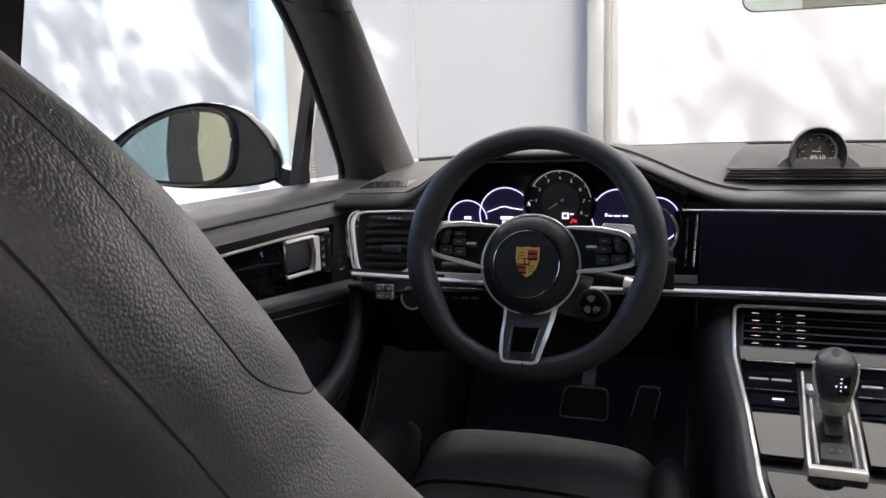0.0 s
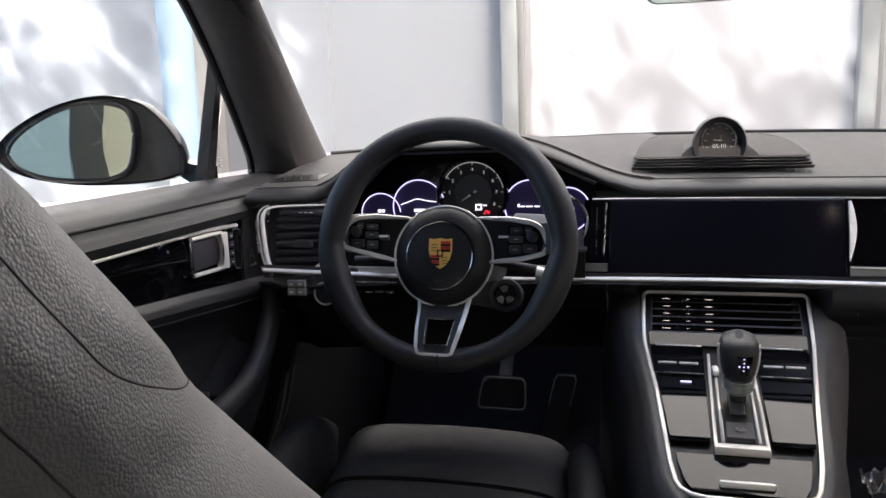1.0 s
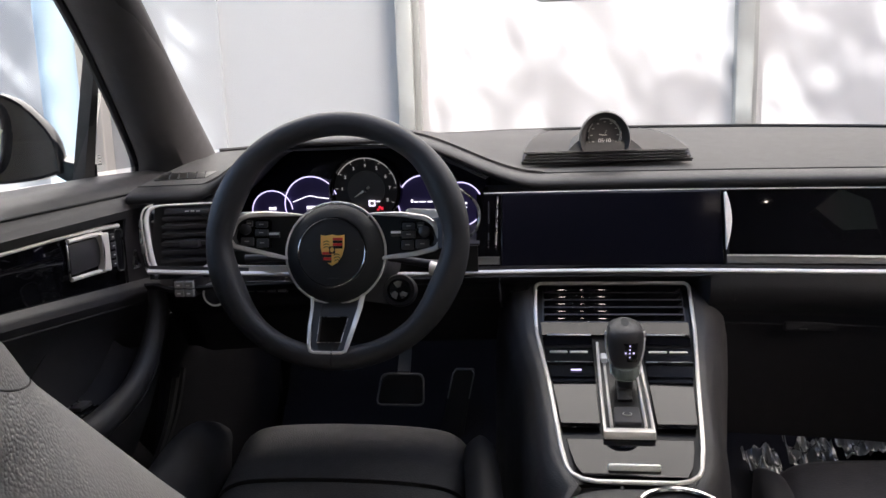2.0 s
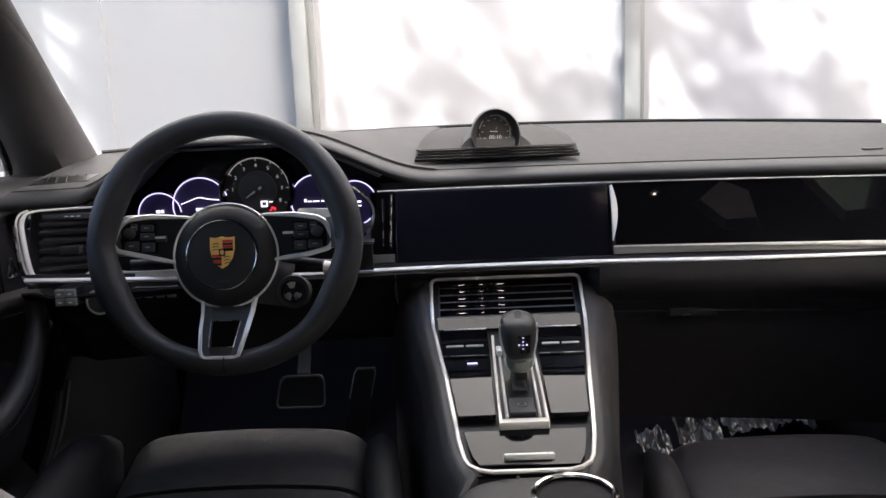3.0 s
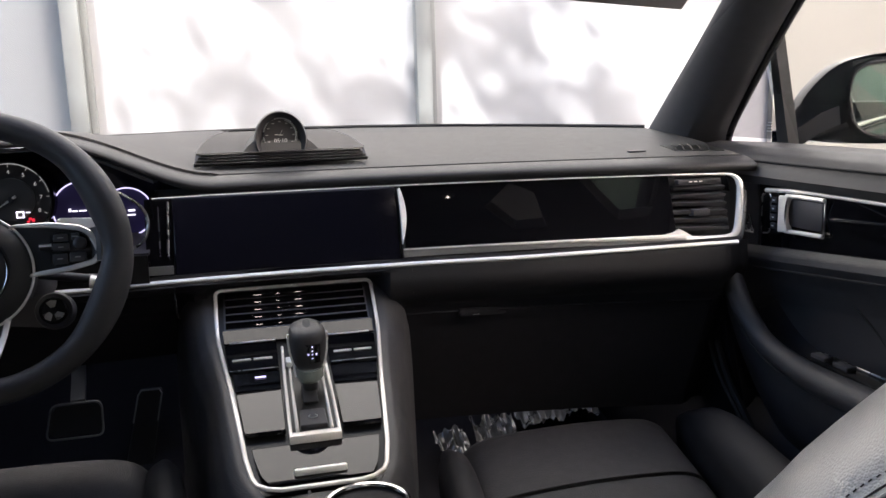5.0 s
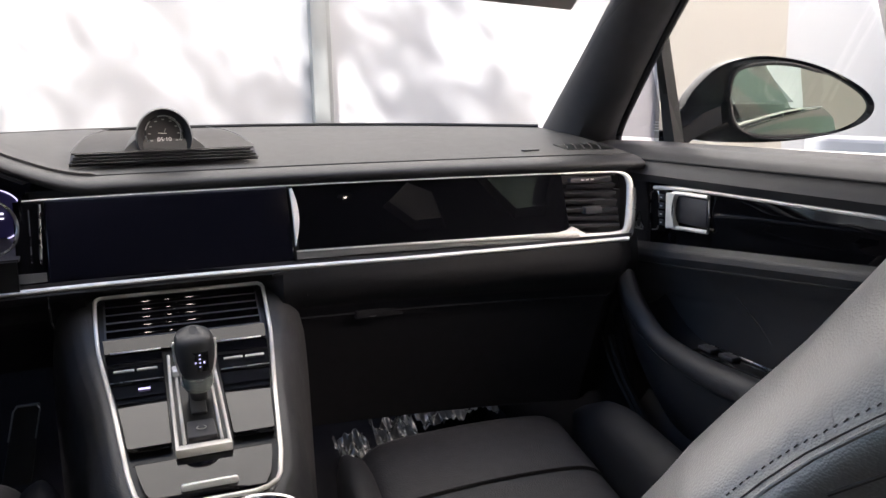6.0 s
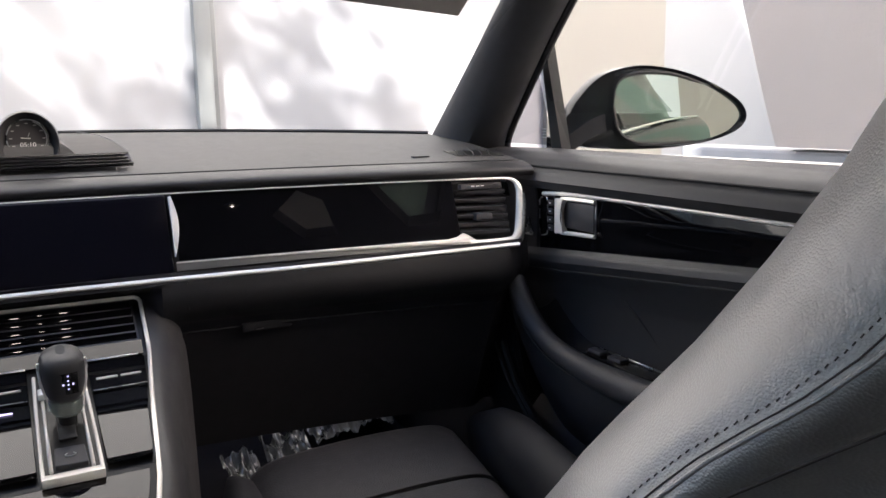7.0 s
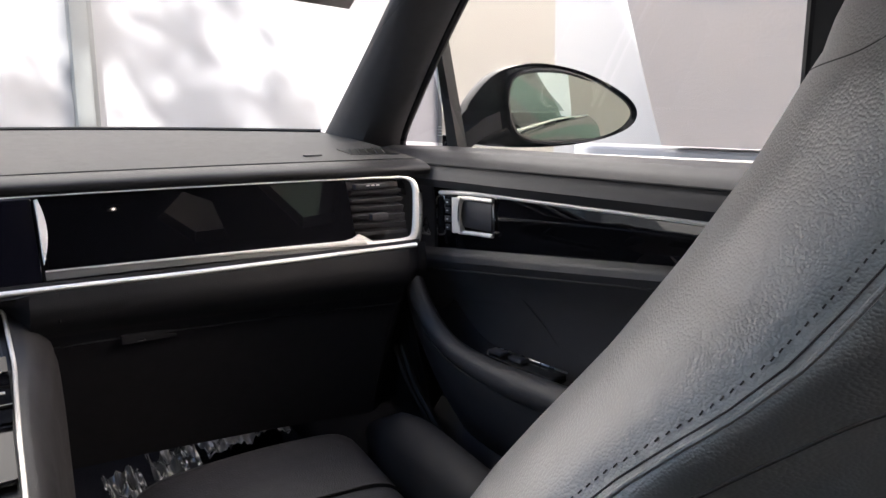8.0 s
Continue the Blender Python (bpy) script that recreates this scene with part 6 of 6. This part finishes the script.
        return Vector((cs - s * 0.07 * v + (2 * u - 1) * half, y, cushion_z + crown + drop - 0.05 * v))
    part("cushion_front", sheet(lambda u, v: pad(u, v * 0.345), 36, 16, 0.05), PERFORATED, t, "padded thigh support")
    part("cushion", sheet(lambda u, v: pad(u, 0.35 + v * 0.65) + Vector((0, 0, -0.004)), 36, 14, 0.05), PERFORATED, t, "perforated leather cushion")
    part("cushion_seam", tube([pad(f, 0.347) + Vector((0, 0, 0.0005)) for f in np.linspace(0.02, 0.98, 30)], 0.0011, 6), THREAD, t)
    for k in (-1, 1):
        wide = 0.025 if k * s < 0 else 0.042
        rr = []
        for f in np.linspace(0, 1, 16):
            y = cy - 0.04 - 0.57 * f
            rad = wide * (0.45 + 0.55 * smooth(f / 0.16))
            h = cushion_z - 0.016 + 0.022 * smooth(f / 0.3) - 0.03 * f - 0.02 * (1 - smooth(f / 0.12))
            rr.append([Vector((cs - s * 0.066 * f + k * (half - 0.002 + wide) + rad * math.cos(a), y + 0.02 * math.sin(a) * (f < 0.1), h + (rad * 1.15 if math.sin(a) > 0 else 0.12) * math.sin(a))) for a in (2 * math.pi * i / 18 for i in range(18))])
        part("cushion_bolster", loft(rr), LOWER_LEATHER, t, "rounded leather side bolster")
    part("seat_base", box(cs - 0.19, cs + 0.19, cy - 0.61, cy - 0.07, FLOOR_Z + 0.004, cushion_z - 0.09, 0.02), PLASTIC, t)
    return t


front_seat(-1, -0.055, 0.178, 0.548)
front_seat(1, 0.0, 0.143, 0.522)

# ---- pedals and floor ----
pd = thing("brake_pedal", (-0.40, 0.52, 0.48), "dark metal brake pedal on an arm", "pedal")
part("pad", plate(round_poly([(-0.448, 0.445), (-0.352, 0.445), (-0.356, 0.497), (-0.440, 0.497)], 0.012, 4), lambda a, b, c: Vector((a, 0.52 + 0.55 * (b - 0.47) - c, b)), 0.012, 0.003), RUBBER, pd)
part("pad_rim", tube([(a, 0.515 + 0.55 * (b - 0.47), b) for a, b in round_poly([(-0.450, 0.443), (-0.350, 0.443), (-0.354, 0.499), (-0.442, 0.499)], 0.012, 4)], 0.0020, 6, closed=True), ALLOY, pd, "metal pad rim")
part("arm", loft([[Vector((-0.398 + a, y, z + b)) for a, b in ((-0.013, -0.006), (0.013, -0.006), (0.013, 0.006), (-0.013, 0.006))] for y, z in ((0.545, 0.495), (0.575, 0.53), (0.60, 0.60), (0.62, 0.72), (0.62, 0.80))]), ALLOY, pd)
pd = thing("accelerator_pedal", (-0.29, 0.68, 0.40), "long dark accelerator pedal", "pedal")
part("pad", plate(round_poly([(-0.344, 0.30), (-0.290, 0.30), (-0.262, 0.458), (-0.308, 0.458)], 0.006, 3), lambda a, b, c: Vector((a, 0.68 + 0.35 * (b - 0.44) - c, b)), 0.012, 0.003), RUBBER, pd)
part("pad_rim", tube([(-0.3210, 0.655, 0.40), (-0.3095, 0.676, 0.452), (-0.303, 0.684, 0.459), (-0.268, 0.684, 0.459), (-0.262, 0.676, 0.452), (-0.2730, 0.655, 0.40)], 0.0018, 6), ALLOY, pd, "metal pad rim")
for s in (-1, 1):
    m_ = thing("floor_mat", (s * 0.43, 0.45, FLOOR_Z), "black carpet mat on the car floor", "mat", "floor mats")
    part("carpet", sheet(lambda u, v: Vector((s * (0.17 + 0.54 * u), 0.05 + 0.84 * v, FLOOR_Z + 0.012 + 0.42 * max(0.0, (v - 0.66) / 0.34) ** 1.6)), 10, 10, 0.008), CARPET, m_)
fm = thing("plastic_film", (0.45, 0.52, 0.31), "crinkled clear protective film on the passenger floor", "film")
rnd = random.Random(3)


def crinkle(u, v):
    x, y = 0.285 + 0.40 * u, 0.40 + 0.25 * v
    n1 = 1.3 * noise.noise(Vector((x * 42, y * 9, 1.0))) + 0.9 * noise.noise(Vector((x * 95, y * 26, 4.0)))
    return Vector((x, y + 0.05 * u, 0.334 + 0.024 * n1 + 0.03 * v))


for u0, u1, v0, v1 in ((0.0, 0.17, 0.0, 0.55), (0.21, 0.47, 0.1, 0.62), (0.50, 0.98, 0.38, 0.92)):
    part("film_piece", sheet(lambda u, v: crinkle(u0 + (u1 - u0) * u, v0 + (v1 - v0) * v + 0.05 * noise.noise(Vector((u * 6 + u0 * 9, v, 2)))), int(90 * (u1 - u0)) + 8, 34), FILM, fm, smooth=False)

# ---- mirror and visor at the top of the windscreen ----
rv = thing("rear_view_mirror", (0.0, 0.22, 1.25), "frameless rear-view mirror in a black housing", "mirror")
out = round_poly([(-0.118, 1.196), (0.118, 1.196), (0.122, 1.262), (-0.122, 1.262)], 0.022, 6)
part("housing", loft([[Vector((x * f, 0.215 + d, 1.229 + (z - 1.229) * f)) for x, z in out] for f, d in ((0.99, 0.0), (1.0, 0.006), (0.93, 0.022), (0.6, 0.035))]), PLASTIC, rv)
part("mirror_glass", plate([(x * 0.985, 1.229 + (z - 1.229) * 0.97) for x, z in out], lambda a, z, c: Vector((a, 0.2115 - c - 0.09 * (z - 1.229), z)), 0.002), MIRROR, rv, "mirror glass", smooth=False)
part("stay", tube([(0, 0.24, 1.235), (0, 0.22, 1.275), (0, 0.18, 1.30)], 0.012, 10), PLASTIC, rv)
vs = thing("sun_visor", (0.40, 0.10, 1.18), "pale grey cloth sun visor over the passenger side", "visor")
part("panel", sheet(lambda u, v: Vector((0.16 + 0.43 * u, 0.10 - 0.17 * v, 1.171 + 0.063 * 0.50 * (1 - u) + 0.11 * v)), 10, 6, 0.012), VISOR, vs)
dm = thing("dome_lamp", (0.012, -1.15, 1.275), "small reading lamp unit with lit spots on the headliner", "lamp")
part("plate", box(-0.075, 0.10, -1.19, -1.11, 1.270, 1.292, 0.006), PLASTIC, dm)
for x, r in ((-0.052, 0.011), (0.013, 0.005), (0.076, 0.011)):
    part("lens", lathe([(r, 0), (r, -0.004), (r * 0.6, -0.006)], 16, lambda a, b, h: Vector((x + a, -1.15 + b, 1.271 + h))), LAMP, dm, "lit lamp spot")
rl = thing("reading_lamp", (0.303, -0.473, 1.27), "tiny lit reading spot in the headliner", "lamp")
part("bezel", lathe([(0.012, 0.004), (0.012, -0.001), (0.009, -0.003), (0.006, -0.002)], 20, lambda a, b, h: Vector((0.303 + a, -0.473 + b, roof_skin(0.723, 0.191).z - 0.002 + h))), PLASTIC, rl)
part("lens", lathe([(0.0022, 0.002), (0.0022, -0.003), (0.0015, -0.004)], 16, lambda a, b, h: Vector((0.303 + a, -0.473 + b, roof_skin(0.723, 0.191).z - 0.002 + h))), LAMP, rl, "lit lamp spot")
